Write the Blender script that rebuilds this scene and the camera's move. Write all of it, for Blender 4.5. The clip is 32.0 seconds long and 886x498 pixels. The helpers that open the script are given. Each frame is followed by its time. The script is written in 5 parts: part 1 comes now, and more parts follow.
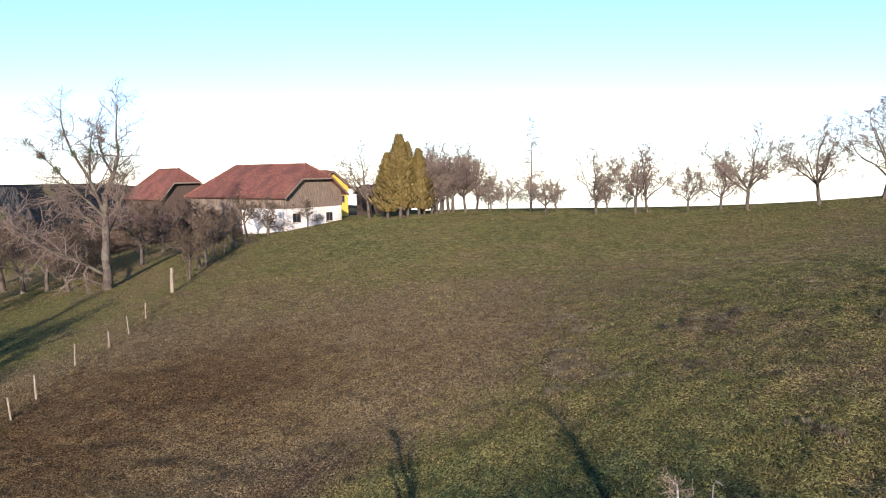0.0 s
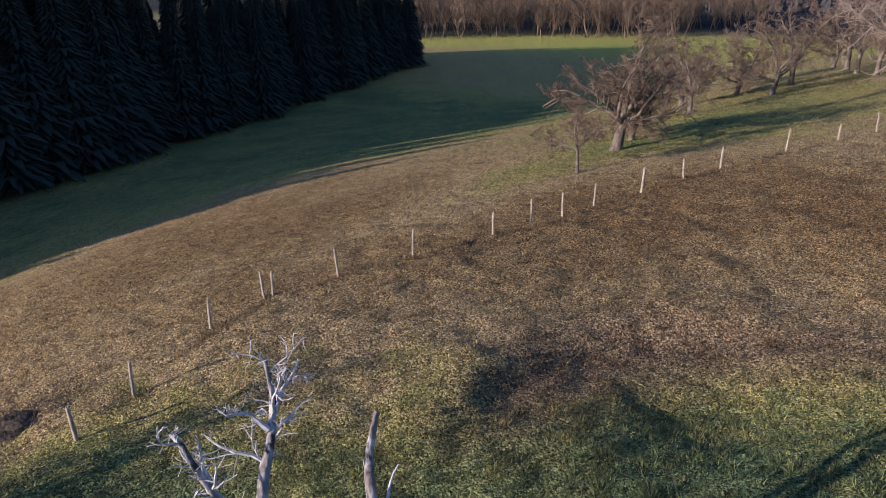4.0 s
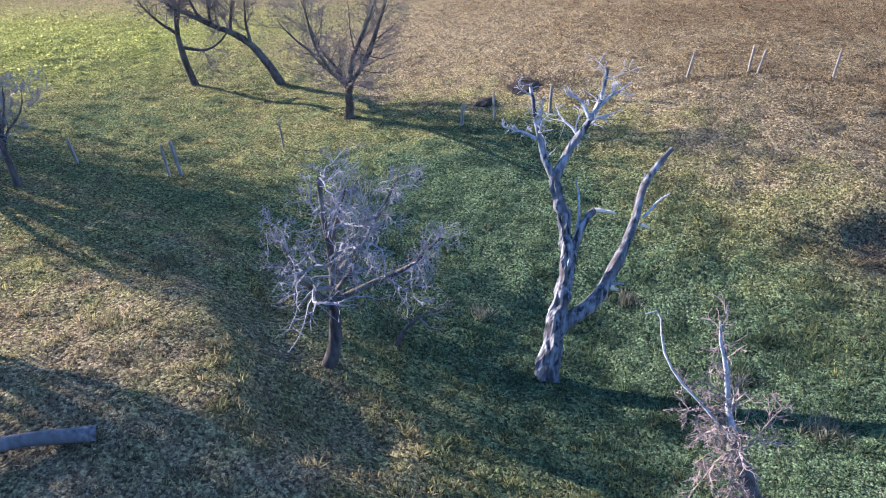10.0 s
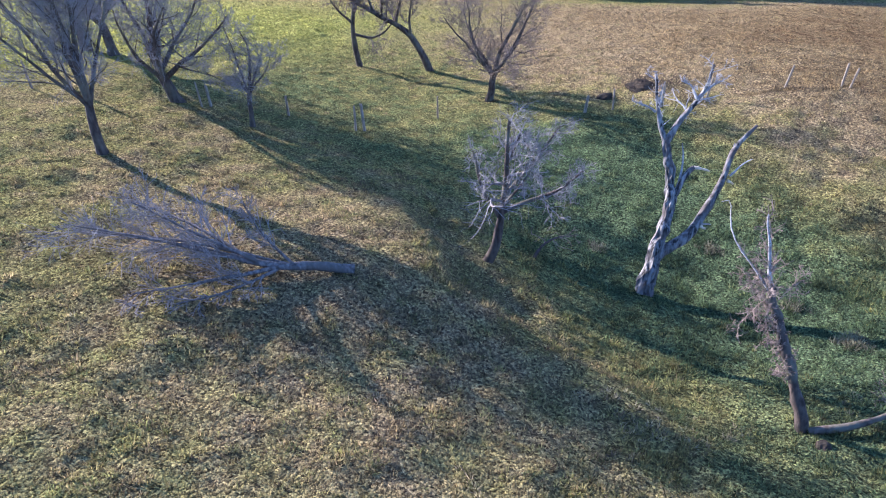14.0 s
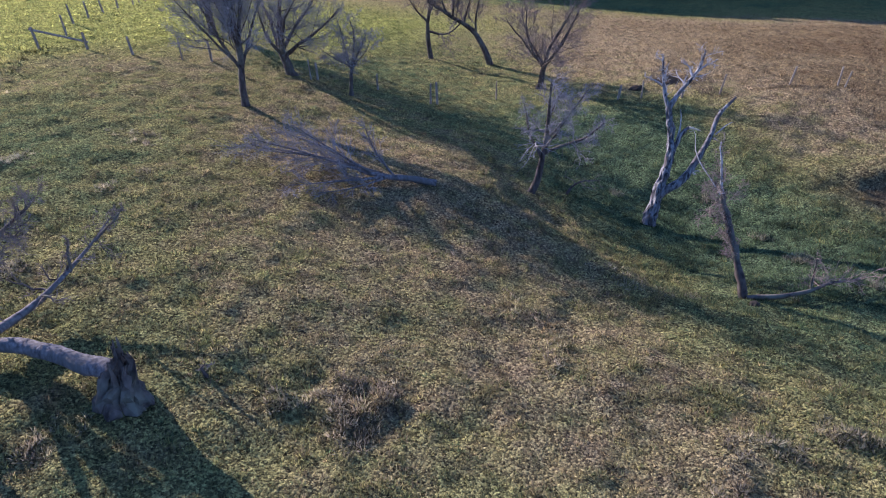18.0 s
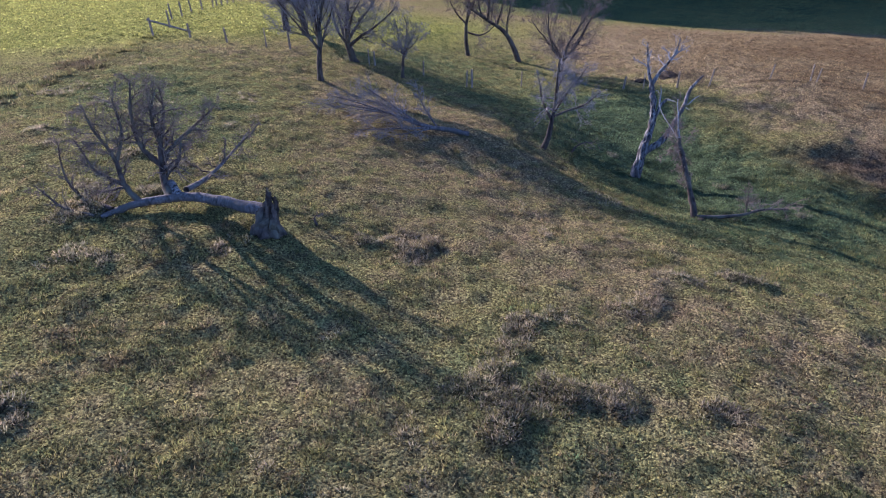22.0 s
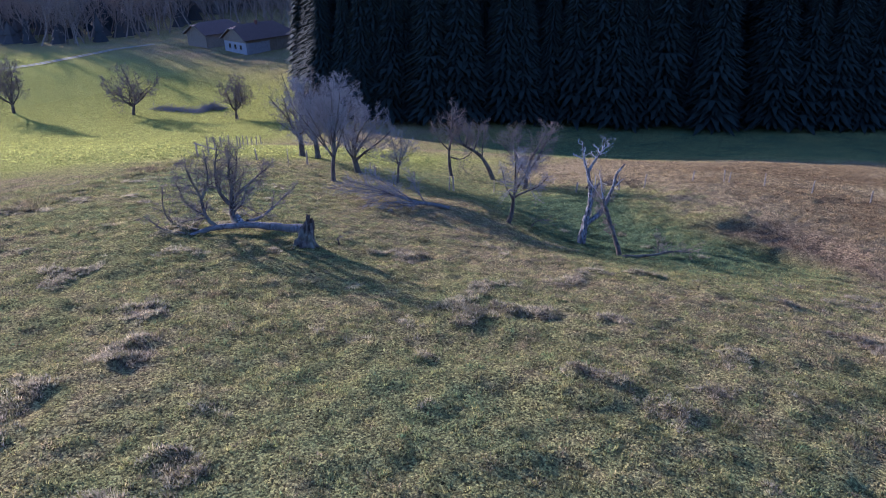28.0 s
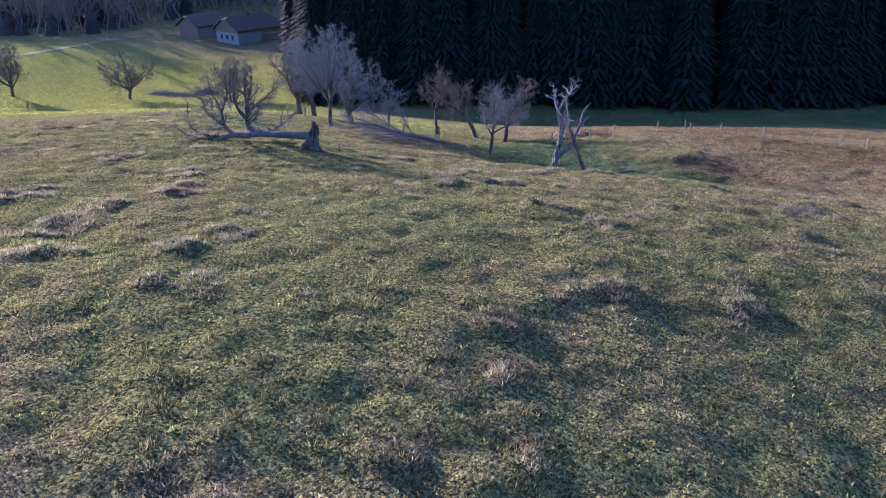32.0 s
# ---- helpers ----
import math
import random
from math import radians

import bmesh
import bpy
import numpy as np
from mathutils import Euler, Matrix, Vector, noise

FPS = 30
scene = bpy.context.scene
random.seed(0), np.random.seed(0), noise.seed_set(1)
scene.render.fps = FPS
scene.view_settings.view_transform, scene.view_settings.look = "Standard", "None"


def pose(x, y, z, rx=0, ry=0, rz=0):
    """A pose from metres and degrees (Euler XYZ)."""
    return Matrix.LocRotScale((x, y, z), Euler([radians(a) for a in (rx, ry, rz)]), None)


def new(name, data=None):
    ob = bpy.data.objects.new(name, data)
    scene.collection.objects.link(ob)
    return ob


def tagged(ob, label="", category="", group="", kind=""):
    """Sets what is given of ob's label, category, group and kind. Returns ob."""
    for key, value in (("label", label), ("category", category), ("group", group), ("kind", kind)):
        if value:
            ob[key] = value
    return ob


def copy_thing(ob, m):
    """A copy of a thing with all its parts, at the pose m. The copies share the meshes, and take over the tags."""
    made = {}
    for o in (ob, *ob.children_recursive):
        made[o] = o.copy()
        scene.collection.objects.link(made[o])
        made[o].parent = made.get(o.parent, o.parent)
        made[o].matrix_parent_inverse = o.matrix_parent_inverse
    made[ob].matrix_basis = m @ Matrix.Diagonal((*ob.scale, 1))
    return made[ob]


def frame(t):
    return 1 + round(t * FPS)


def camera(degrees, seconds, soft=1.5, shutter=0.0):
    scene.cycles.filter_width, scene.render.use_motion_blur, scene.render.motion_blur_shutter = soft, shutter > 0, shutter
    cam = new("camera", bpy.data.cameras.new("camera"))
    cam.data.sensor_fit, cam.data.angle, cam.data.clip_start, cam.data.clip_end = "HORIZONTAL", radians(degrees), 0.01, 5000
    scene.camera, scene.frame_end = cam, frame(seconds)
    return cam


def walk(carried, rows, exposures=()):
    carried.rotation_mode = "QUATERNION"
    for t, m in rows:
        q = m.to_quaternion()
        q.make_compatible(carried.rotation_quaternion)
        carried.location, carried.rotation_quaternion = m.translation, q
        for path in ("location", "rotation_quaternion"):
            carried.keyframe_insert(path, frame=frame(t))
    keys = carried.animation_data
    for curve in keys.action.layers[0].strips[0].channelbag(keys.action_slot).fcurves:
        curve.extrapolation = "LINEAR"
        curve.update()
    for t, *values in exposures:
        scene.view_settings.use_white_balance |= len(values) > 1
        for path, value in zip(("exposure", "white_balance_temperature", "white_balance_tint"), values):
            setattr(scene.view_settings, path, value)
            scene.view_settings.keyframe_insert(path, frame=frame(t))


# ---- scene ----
cam = camera(65.61, 32.0, soft=1.0)
# seconds, x, y, z, yaw, pitch, roll of the flight
PATH = [
    (0.0, -10.174, -5.406, 11.474, -22.03, -6.34, -0.80),
    (0.5, -8.551, -5.035, 11.484, -14.55, -6.03, -0.91),
    (1.0, -7.025, -4.676, 11.482, -3.73, -5.66, -0.95),
    (1.5, -5.587, -4.288, 11.452, 7.12, -6.96, -1.05),
    (2.0, -4.194, -3.759, 11.276, 17.65, -10.28, -1.02),
    (2.5, -3.029, -3.350, 11.118, 26.98, -13.64, -1.11),
    (3.0, -2.105, -2.872, 10.993, 35.70, -16.91, -1.13),
    (3.5, -1.505, -1.957, 10.924, 38.15, -20.15, -1.11),
    (4.0, -1.251, -0.903, 10.974, 46.76, -23.12, -0.98),
    (4.5, -1.119, 0.221, 11.039, 59.86, -27.68, -0.79),
    (6.5, -2.377, 2.414, 11.280, 87.22, -42.91, -1.11),
    (7.0, -2.453, 2.339, 11.358, 88.00, -42.78, -1.14),
    (7.5, -2.278, 2.323, 11.947, 88.84, -42.34, -1.10),
    (8.0, -1.504, 2.088, 11.990, 90.48, -42.11, -0.98),
    (8.5, 0.338, 1.793, 11.966, 92.54, -41.76, -0.91),
    (9.0, 1.753, 1.564, 11.970, 94.17, -41.60, -0.87),
    (9.5, 2.713, 1.390, 12.000, 95.76, -41.51, -0.82),
    (10.0, 3.626, 1.233, 12.133, 97.59, -41.45, -0.90),
    (10.5, 4.526, 1.094, 12.509, 100.21, -41.41, -0.86),
    (11.0, 5.391, 0.926, 12.862, 102.83, -41.35, -0.79),
    (11.5, 6.155, 0.812, 13.167, 104.79, -41.31, -0.94),
    (12.0, 6.940, 0.699, 13.446, 105.53, -41.27, -1.06),
    (12.5, 7.653, 0.623, 13.736, 105.88, -41.20, -1.11),
    (13.0, 8.318, 0.588, 13.977, 106.11, -41.11, -1.06),
    (13.5, 8.990, 0.614, 14.202, 106.38, -41.02, -1.04),
    (14.0, 9.602, 0.684, 14.389, 106.73, -40.96, -1.04),
    (14.5, 10.310, 0.788, 14.582, 107.20, -40.92, -0.99),
    (16.5, 13.994, 1.552, 15.629, 109.62, -40.23, -0.90),
    (17.0, 14.854, 1.852, 15.913, 110.29, -40.07, -1.02),
    (17.5, 15.820, 2.157, 16.265, 110.92, -39.98, -0.96),
    (18.0, 16.802, 2.465, 16.591, 111.42, -39.90, -0.88),
    (18.5, 17.793, 2.796, 16.862, 111.89, -39.81, -0.84),
    (19.0, 18.782, 3.202, 17.150, 112.50, -39.74, -0.99),
    (19.5, 19.693, 3.549, 17.393, 112.92, -39.65, -0.96),
    (20.0, 20.709, 3.915, 17.643, 113.24, -39.55, -0.88),
    (20.5, 21.667, 4.317, 17.875, 113.65, -39.54, -0.96),
    (21.0, 22.651, 4.727, 18.082, 114.02, -39.45, -0.98),
    (21.5, 23.596, 5.163, 18.306, 114.37, -39.24, -0.94),
    (22.0, 24.509, 5.582, 18.552, 114.63, -38.46, -0.91),
    (22.5, 25.356, 5.966, 18.730, 114.77, -35.91, -0.86),
    (23.0, 26.256, 6.389, 18.883, 114.95, -33.03, -0.84),
    (23.5, 27.071, 6.746, 18.947, 114.96, -30.24, -0.72),
    (24.0, 27.668, 7.044, 18.959, 114.78, -27.40, -0.73),
    (24.5, 28.078, 7.237, 18.890, 114.59, -25.08, -0.79),
    (26.5, 29.384, 8.101, 19.226, 114.07, -25.31, -1.47),
    (27.0, 30.815, 8.717, 19.090, 113.89, -25.26, -1.44),
    (27.5, 32.466, 9.372, 18.820, 113.65, -25.25, -1.29),
    (28.0, 34.065, 10.068, 18.457, 113.54, -25.29, -1.24),
    (28.5, 35.539, 10.719, 18.060, 113.42, -25.22, -1.15),
    (29.0, 36.804, 11.284, 17.667, 113.27, -25.20, -1.10),
    (29.5, 37.841, 11.763, 17.259, 113.14, -25.16, -1.06),
    (30.0, 38.678, 12.142, 16.868, 112.98, -25.13, -1.02),
    (30.5, 39.334, 12.458, 16.515, 112.87, -25.15, -0.97),
    (31.0, 39.843, 12.653, 16.227, 112.76, -25.18, -1.05),
    (31.5, 40.193, 12.778, 16.127, 112.63, -25.17, -1.05),
    (32.0, 40.413, 12.854, 16.079, 112.51, -25.14, -1.07),
]


def stand(x, y, z, yaw, pitch, roll):
    return Matrix.Translation((x, y, z)) @ pose(0, 0, 0, 0, 0, yaw) @ pose(0, 0, 0, 90 + pitch) @ pose(0, 0, 0, 0, 0, roll)


walk(cam, [(t, stand(*row)) for t, *row in PATH], [(0, 0.9, 6500, 20), (0.5, 0.6, 6600, 19), (1, 0.4, 6600, 17), (2, 0.35, 6500, 18), (3, 0.95, 6400, 24), (4.5, 1.3, 6300, 26), (7, 1.88, 5500, 22), (9, 2.05, 5450, 22), (11, 2.2, 5400, 21), (14, 2.12, 5500, 23), (18, 1.5, 5500, 29), (22, 1.45, 5550, 31), (24, 1.58, 5250, 29), (28, 1.62, 5200, 31), (32, 1.75, 5350, 33)])

# ---------- light ----------
SUN_YAW, SUN_HIGH = 159.0, 13.5
world = bpy.data.worlds.new("sky")
scene.world = world
world.use_nodes = True
nt = world.node_tree
sky = nt.nodes.new("ShaderNodeTexSky")
sky.sky_type, sky.sun_disc = "NISHITA", False
sky.sun_elevation, sky.sun_rotation = radians(SUN_HIGH), radians(-SUN_YAW)
sky.air_density, sky.dust_density, sky.ozone_density, sky.altitude = 0.85, 0.1, 3.2, 900
nt.links.new(sky.outputs[0], nt.nodes["Background"].inputs[0])
nt.nodes["Background"].inputs[1].default_value = 0.165
sun = new("sun", bpy.data.lights.new("sun", "SUN"))
sun.data.energy, sun.data.angle, sun.data.color = 5.0, radians(0.6), (1.0, 0.9, 0.76)
sun.matrix_world = pose(0, 0, 60, 90 - SUN_HIGH, 0, SUN_YAW + 180)

HILLS = [(-1271, 1412, 100, 190), (-1500, 1180, 55, 190), (-1105, 1580, 32, 120), (-2503, 2301, 262, 150), (-1852, 2852, 92, 190), (-1506, 3048, 97, 250), (-1218, 3174, 42, 170), (-500, 980, 36, 200), (-1812, 845, 130, 430), (-430, -400, 62, 130)]

# ---------- materials ----------
def material(name, rough=0.9):
    m = bpy.data.materials.new(name)
    m.use_nodes = True
    n = m.node_tree.nodes
    b = n["Principled BSDF"]
    b.inputs["Roughness"].default_value = rough
    b.inputs["Specular IOR Level"].default_value = 0.25
    return m, m.node_tree, b


def noise_of(t, scale, detail=4.0, coord=None, stretch=None):
    n = t.nodes.new("ShaderNodeTexNoise")
    n.inputs["Scale"].default_value, n.inputs["Detail"].default_value = scale, detail
    if coord is None:
        coord = t.nodes.new("ShaderNodeTexCoord").outputs["Object"]
    if stretch:
        mp = t.nodes.new("ShaderNodeMapping")
        mp.inputs["Scale"].default_value = stretch
        t.links.new(coord, mp.inputs["Vector"])
        coord = mp.outputs["Vector"]
    t.links.new(coord, n.inputs["Vector"])
    return n.outputs["Fac"]


def ramp_of(t, value, *stops):
    r = t.nodes.new("ShaderNodeValToRGB")
    while len(r.color_ramp.elements) < len(stops):
        r.color_ramp.elements.new(0.5)
    for e, (at, colour) in zip(r.color_ramp.elements, stops):
        e.position, e.color = at, (*colour, 1)
    t.links.new(value, r.inputs["Fac"])
    return r.outputs["Color"]


def mix_of(t, fac, a, b, mode="MIX"):
    n = t.nodes.new("ShaderNodeMix")
    n.data_type, n.blend_type = "RGBA", mode
    for socket, v in ((n.inputs["Factor"], fac), (n.inputs["A"], a), (n.inputs["B"], b)):
        if hasattr(v, "is_output"):
            t.links.new(v, socket)
        elif isinstance(v, (int, float)):
            socket.default_value = v
        else:
            socket.default_value = (*v, 1)
    return n.outputs["Result"]


def math_of(t, op, a, b=0.0, clamp=False):
    n = t.nodes.new("ShaderNodeMath")
    n.operation, n.use_clamp = op, clamp
    for socket, v in zip(n.inputs, (a, b)):
        if hasattr(v, "is_output"):
            t.links.new(v, socket)
        else:
            socket.default_value = v
    return n.outputs[0]


def bump_of(t, b, height, strength=0.5, distance=0.02):
    n = t.nodes.new("ShaderNodeBump")
    n.inputs["Strength"].default_value, n.inputs["Distance"].default_value = strength, distance
    t.links.new(height, n.inputs["Height"])
    t.links.new(n.outputs[0], b.inputs["Normal"])


def attribute_of(t, name):
    n = t.nodes.new("ShaderNodeAttribute")
    n.attribute_name = name
    return n.outputs["Fac"]


def grained(name, dark, light, scale=6.0, rough=0.9, bump=0.4, depth=0.01, stretch=None, patches=None, lo=0.3, hi=0.7):
    """A surface with fine grain and, over it, larger stains."""
    m, t, b = material(name, rough)
    fine = noise_of(t, scale, 8, stretch=stretch)
    colour = ramp_of(t, fine, (lo, dark), (hi, light))
    if patches:
        big = noise_of(t, scale * 0.15, 4)
        colour = mix_of(t, ramp_of(t, big, (0.45, (0, 0, 0)), (0.65, (1, 1, 1))), colour, patches)
    t.links.new(colour, b.inputs["Base Color"])
    bump_of(t, b, fine, bump, depth)
    b.inputs["Specular IOR Level"].default_value = 0.05 if rough > 0.8 else 0.4
    return m


def turf_colour(t, crisp=(0.4, 1.35)):
    """Winter grass: lush or withered by the attribute 'lush', mottled at several scales."""
    pos = t.nodes.new("ShaderNodeNewGeometry").outputs["Position"]
    wide, mid, fine = noise_of(t, 0.16, 5, pos), noise_of(t, 1.1, 6, pos), noise_of(t, 13.0, 3, pos)
    lush = attribute_of(t, "lush")
    v = math_of(t, "ADD", lush, math_of(t, "MULTIPLY", math_of(t, "SUBTRACT", wide, 0.5), 0.55))
    v = math_of(t, "ADD", v, math_of(t, "MULTIPLY", math_of(t, "SUBTRACT", mid, 0.5), 0.55), True)
    colour = ramp_of(t, v, (0.0, (0.128, 0.09, 0.053)), (0.22, (0.184, 0.142, 0.084)), (0.45, (0.225, 0.18, 0.115)), (0.68, (0.19, 0.182, 0.08)), (0.86, (0.125, 0.147, 0.07)), (1.0, (0.078, 0.115, 0.064)))
    # dead litter of tall weeds and painted shade; the brighter green of grazed sward
    colour = mix_of(t, attribute_of(t, "litter_shade"), colour, ramp_of(t, mid, (0.35, (0.075, 0.055, 0.048)), (0.7, (0.15, 0.115, 0.095))))
    colour = mix_of(t, attribute_of(t, "fresh"), colour, ramp_of(t, mid, (0.3, (0.19, 0.205, 0.06)), (0.7, (0.28, 0.285, 0.095))))
    tone = ramp_of(t, fine, (0.36, (crisp[0], crisp[0] * 1.03, crisp[0] * 1.1)), (0.64, (crisp[1], crisp[1] * 0.97, crisp[1] * 0.92)))
    colour = mix_of(t, 1.0, colour, tone, "MULTIPLY")
    # far off the ground is woods floor, blued for haze, darkened for hill shade
    return mix_of(t, attribute_of(t, "wooded_haze"), colour, ramp_of(t, noise_of(t, 0.02, 6, pos), (0.35, (0.018, 0.024, 0.03)), (0.7, (0.05, 0.05, 0.05)))), fine, mid


def crumbs(t, scale):
    """Cells the size of small tufts: how far from their middle, and a shade for each."""
    pos = t.nodes.new("ShaderNodeNewGeometry").outputs["Position"]
    jog = t.nodes.new("ShaderNodeTexNoise")
    jog.inputs["Scale"].default_value, jog.inputs["Detail"].default_value = scale * 1.7, 3
    t.links.new(pos, jog.inputs["Vector"])
    add = t.nodes.new("ShaderNodeVectorMath")
    add.operation = "MULTIPLY_ADD"
    t.links.new(jog.outputs["Color"], add.inputs[0])
    add.inputs[1].default_value = (0.9 / scale,) * 3
    t.links.new(pos, add.inputs[2])
    v = t.nodes.new("ShaderNodeTexVoronoi")
    v.inputs["Scale"].default_value = scale
    t.links.new(add.outputs[0], v.inputs["Vector"])
    return v.outputs["Distance"], v.outputs["Color"]


def turf():
    m, t, b = material("turf", 0.95)
    b.inputs["Specular IOR Level"].default_value = 0.0
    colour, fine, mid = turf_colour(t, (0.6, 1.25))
    # near ground mixed towards dark thatch, carrying the shade between the tufts
    colour = mix_of(t, math_of(t, "MULTIPLY", attribute_of(t, "thatch_shade"), 0.25), colour, (0.045, 0.04, 0.03))
    far, shade = crumbs(t, 16.0)
    near, tint_ = crumbs(t, 36.0)
    colour = mix_of(t, 1.0, colour, ramp_of(t, shade, (0.2, (0.5, 0.47, 0.47)), (0.8, (1.55, 1.51, 1.36))), "MULTIPLY")
    colour = mix_of(t, 1.0, colour, ramp_of(t, tint_, (0.15, (0.48, 0.46, 0.46)), (0.85, (1.62, 1.57, 1.42))), "MULTIPLY")
    t.links.new(colour, b.inputs["Base Color"])
    height = math_of(t, "ADD", math_of(t, "MULTIPLY", far, -1.0), math_of(t, "MULTIPLY", near, -0.45))
    bump_of(t, b, math_of(t, "ADD", math_of(t, "ADD", height, math_of(t, "MULTIPLY", fine, 0.5)), math_of(t, "MULTIPLY", mid, 0.8)), 1.0, 0.085)
    return m


def blade(name="grass blades", straw=0.0):
    m, t, b = material(name, 0.6)
    b.inputs["Specular IOR Level"].default_value = 0.06
    colour, fine, mid = turf_colour(t, (0.8, 1.15))
    colour = mix_of(t, straw, colour, (0.3, 0.255, 0.215))
    one = t.nodes.new("ShaderNodeNewGeometry").outputs["Random Per Island"]
    tone = ramp_of(t, one, (0.0, (0.5, 0.52, 0.53)), (1.0, (1.5, 1.44, 1.32)))
    colour = mix_of(t, 1.0, colour, tone, "MULTIPLY")
    colour = mix_of(t, 1.0, colour, ramp_of(t, attribute_of(t, "clump"), (0.0, (0.45, 0.43, 0.43)), (0.5, (0.9, 0.9, 0.87)), (1.0, (1.65, 1.58, 1.3))), "MULTIPLY")
    t.links.new(colour, b.inputs["Base Color"])
    thin = t.nodes.new("ShaderNodeBsdfTranslucent")
    t.links.new(colour, thin.inputs["Color"])
    both = t.nodes.new("ShaderNodeMixShader")
    both.inputs[0].default_value = 0.55
    t.links.new(b.outputs[0], both.inputs[1])
    t.links.new(thin.outputs[0], both.inputs[2])
    t.links.new(both.outputs[0], t.nodes["Material Output"].inputs["Surface"])
    return m


TURF, BLADE, STRAW = turf(), blade(), blade("bleached tussock blades", 0.5)
BARK = grained("bark", (0.035, 0.026, 0.022), (0.12, 0.095, 0.08), 9, 0.95, 0.8, 0.03, (1, 1, 0.3), (0.13, 0.12, 0.09))
TWIG = grained("twigs", (0.1, 0.075, 0.062), (0.25, 0.192, 0.155), 14, 0.9, 0.3)
GREY_TWIG = grained("lichen grey twigs", (0.11, 0.096, 0.094), (0.29, 0.262, 0.25), 14, 0.9, 0.3)
DEADWOOD = grained("weathered dead wood", (0.03, 0.028, 0.029), (0.27, 0.255, 0.245), 11, 0.85, 1.0, 0.06, (1, 1, 0.1), (0.1, 0.085, 0.08), 0.38, 0.62)
BLEACHED = grained("bleached dead twigs", (0.16, 0.15, 0.15), (0.41, 0.395, 0.38), 12, 0.85, 0.6, 0.02)
PALE_WOOD = grained("broken pale wood", (0.4, 0.3, 0.18), (0.62, 0.5, 0.34), 12, 0.8, 0.4)
POST_WOOD = grained("grey post wood", (0.14, 0.112, 0.085), (0.36, 0.3, 0.23), 16, 0.9, 0.5, 0.01, (1, 1, 0.15))
SOIL = grained("bare soil", (0.025, 0.02, 0.015), (0.075, 0.058, 0.042), 7, 1.0, 0.8, 0.05)
SPRUCE = grained("spruce needles", (0.013, 0.018, 0.017), (0.023, 0.03, 0.026), 3, 0.9, 0.5)
GOLDEN = grained("bronzed cedar scales", (0.08, 0.06, 0.024), (0.22, 0.165, 0.06), 4, 0.9, 0.6, 0.05)
RED_TILE = grained("red clay roof tiles", (0.11, 0.045, 0.034), (0.23, 0.1, 0.075), 3, 0.85, 0.3, 0.01, None, (0.12, 0.055, 0.045))
OLD_BOARDS = grained("weathered boards", (0.065, 0.047, 0.036), (0.3, 0.235, 0.18), 5, 0.9, 0.3, 0.01, (6, 6, 0.2))
DARK_BOARDS = grained("old dark boards", (0.045, 0.032, 0.026), (0.13, 0.095, 0.075), 5, 0.9, 0.3, 0.01, (6, 6, 0.2))
OLD_TILE = grained("old brown tiles", (0.07, 0.045, 0.04), (0.16, 0.1, 0.085), 3, 0.9, 0.3)
MISTLETOE = grained("mistletoe leaves", (0.045, 0.055, 0.025), (0.1, 0.115, 0.05), 6, 0.8, 0.2)
DIRT = grained("pale gravel ruts", (0.2, 0.18, 0.14), (0.38, 0.34, 0.28), 3, 0.95, 0.3)
SLATE_DIM_WALL = grained("grey fibre slates and dimmed walls", (0.16, 0.15, 0.16), (0.3, 0.28, 0.29), 3, 0.8, 0.2)
PLASTER = grained("weathered plaster", (0.3, 0.28, 0.26), (0.46, 0.43, 0.4), 1, 0.9, 0.1)
GREY_BARK = grained("smooth grey bark", (0.05, 0.043, 0.042), (0.2, 0.175, 0.165), 12, 0.9, 0.8, 0.03, (1, 1, 0.4), (0.1, 0.09, 0.08))
LIME = grained("white limewash", (0.6, 0.57, 0.52), (0.8, 0.78, 0.74), 2, 0.9, 0.2, 0.01, None, (0.5, 0.46, 0.4))
YELLOW = grained("yellow render", (0.6, 0.4, 0.06), (0.75, 0.52, 0.1), 2, 0.9, 0.1)
DARK_GLASS_FILL = grained("dark panes and loft fill", (0.015, 0.018, 0.02), (0.03, 0.034, 0.04), 2, 0.15, 0.0)
FAR_TWIG = grained("distant twigs", (0.05, 0.036, 0.026), (0.135, 0.097, 0.066), 0.3, 1.0, 0.2)
# haze and hill shade are mixed into this woodland's base colour
FAR_WOOD_HAZE = grained("hazed distant woodland", (0.014, 0.02, 0.024), (0.075, 0.066, 0.06), 0.05, 1.0, 0.2)

# ---------- lie of the land ----------
RISES = [-4.80, 5.34, 2.33, -3.40, 2.30, -5.66, -4.64, -10.86, 3.13, -8.03, 0.82, 1.63, 11.45, -0.78, 7.11, -0.94, 4.04, -2.72, 1.83, 5.22, 12.94, 0.90, 15.34, 3.37, 1.66]
KNOLLS = [(-8, 2, 9, -0.98), (-18, -6, 9, -1.48), (-14, 8, 9, 0.38), (-24, 8, 9, 0.08), (-2, -3, 9, -1.31), (6, -4, 9, -0.22), (-6, -14, 9, -0.20), (3, 6, 9, 1.03), (14, 0, 9, -0.75), (-26, -14, 9, -1.49), (-12, 18, 9, 0.52), (-30, 20, 9, -0.33), (12, -14, 9, 0.87), (24, 4, 9, 1.18), (-7, 16, 9, -2.69), (5, 104, 12, -1.07), (20, 26, 14, 0.80), (45, 38, 18, -3.08), (-52, 0, 18, -0.48), (-60, 25, 18, 1.71), (-6.5, 2, 4, -1.05), (-3.5, -0.5, 4, 0.43), (-1, 3.5, 4, -0.38), (-4, -5, 4, 0.93), (-13, -12, 6, 0.24), (10, -7, 6, 0.21)]


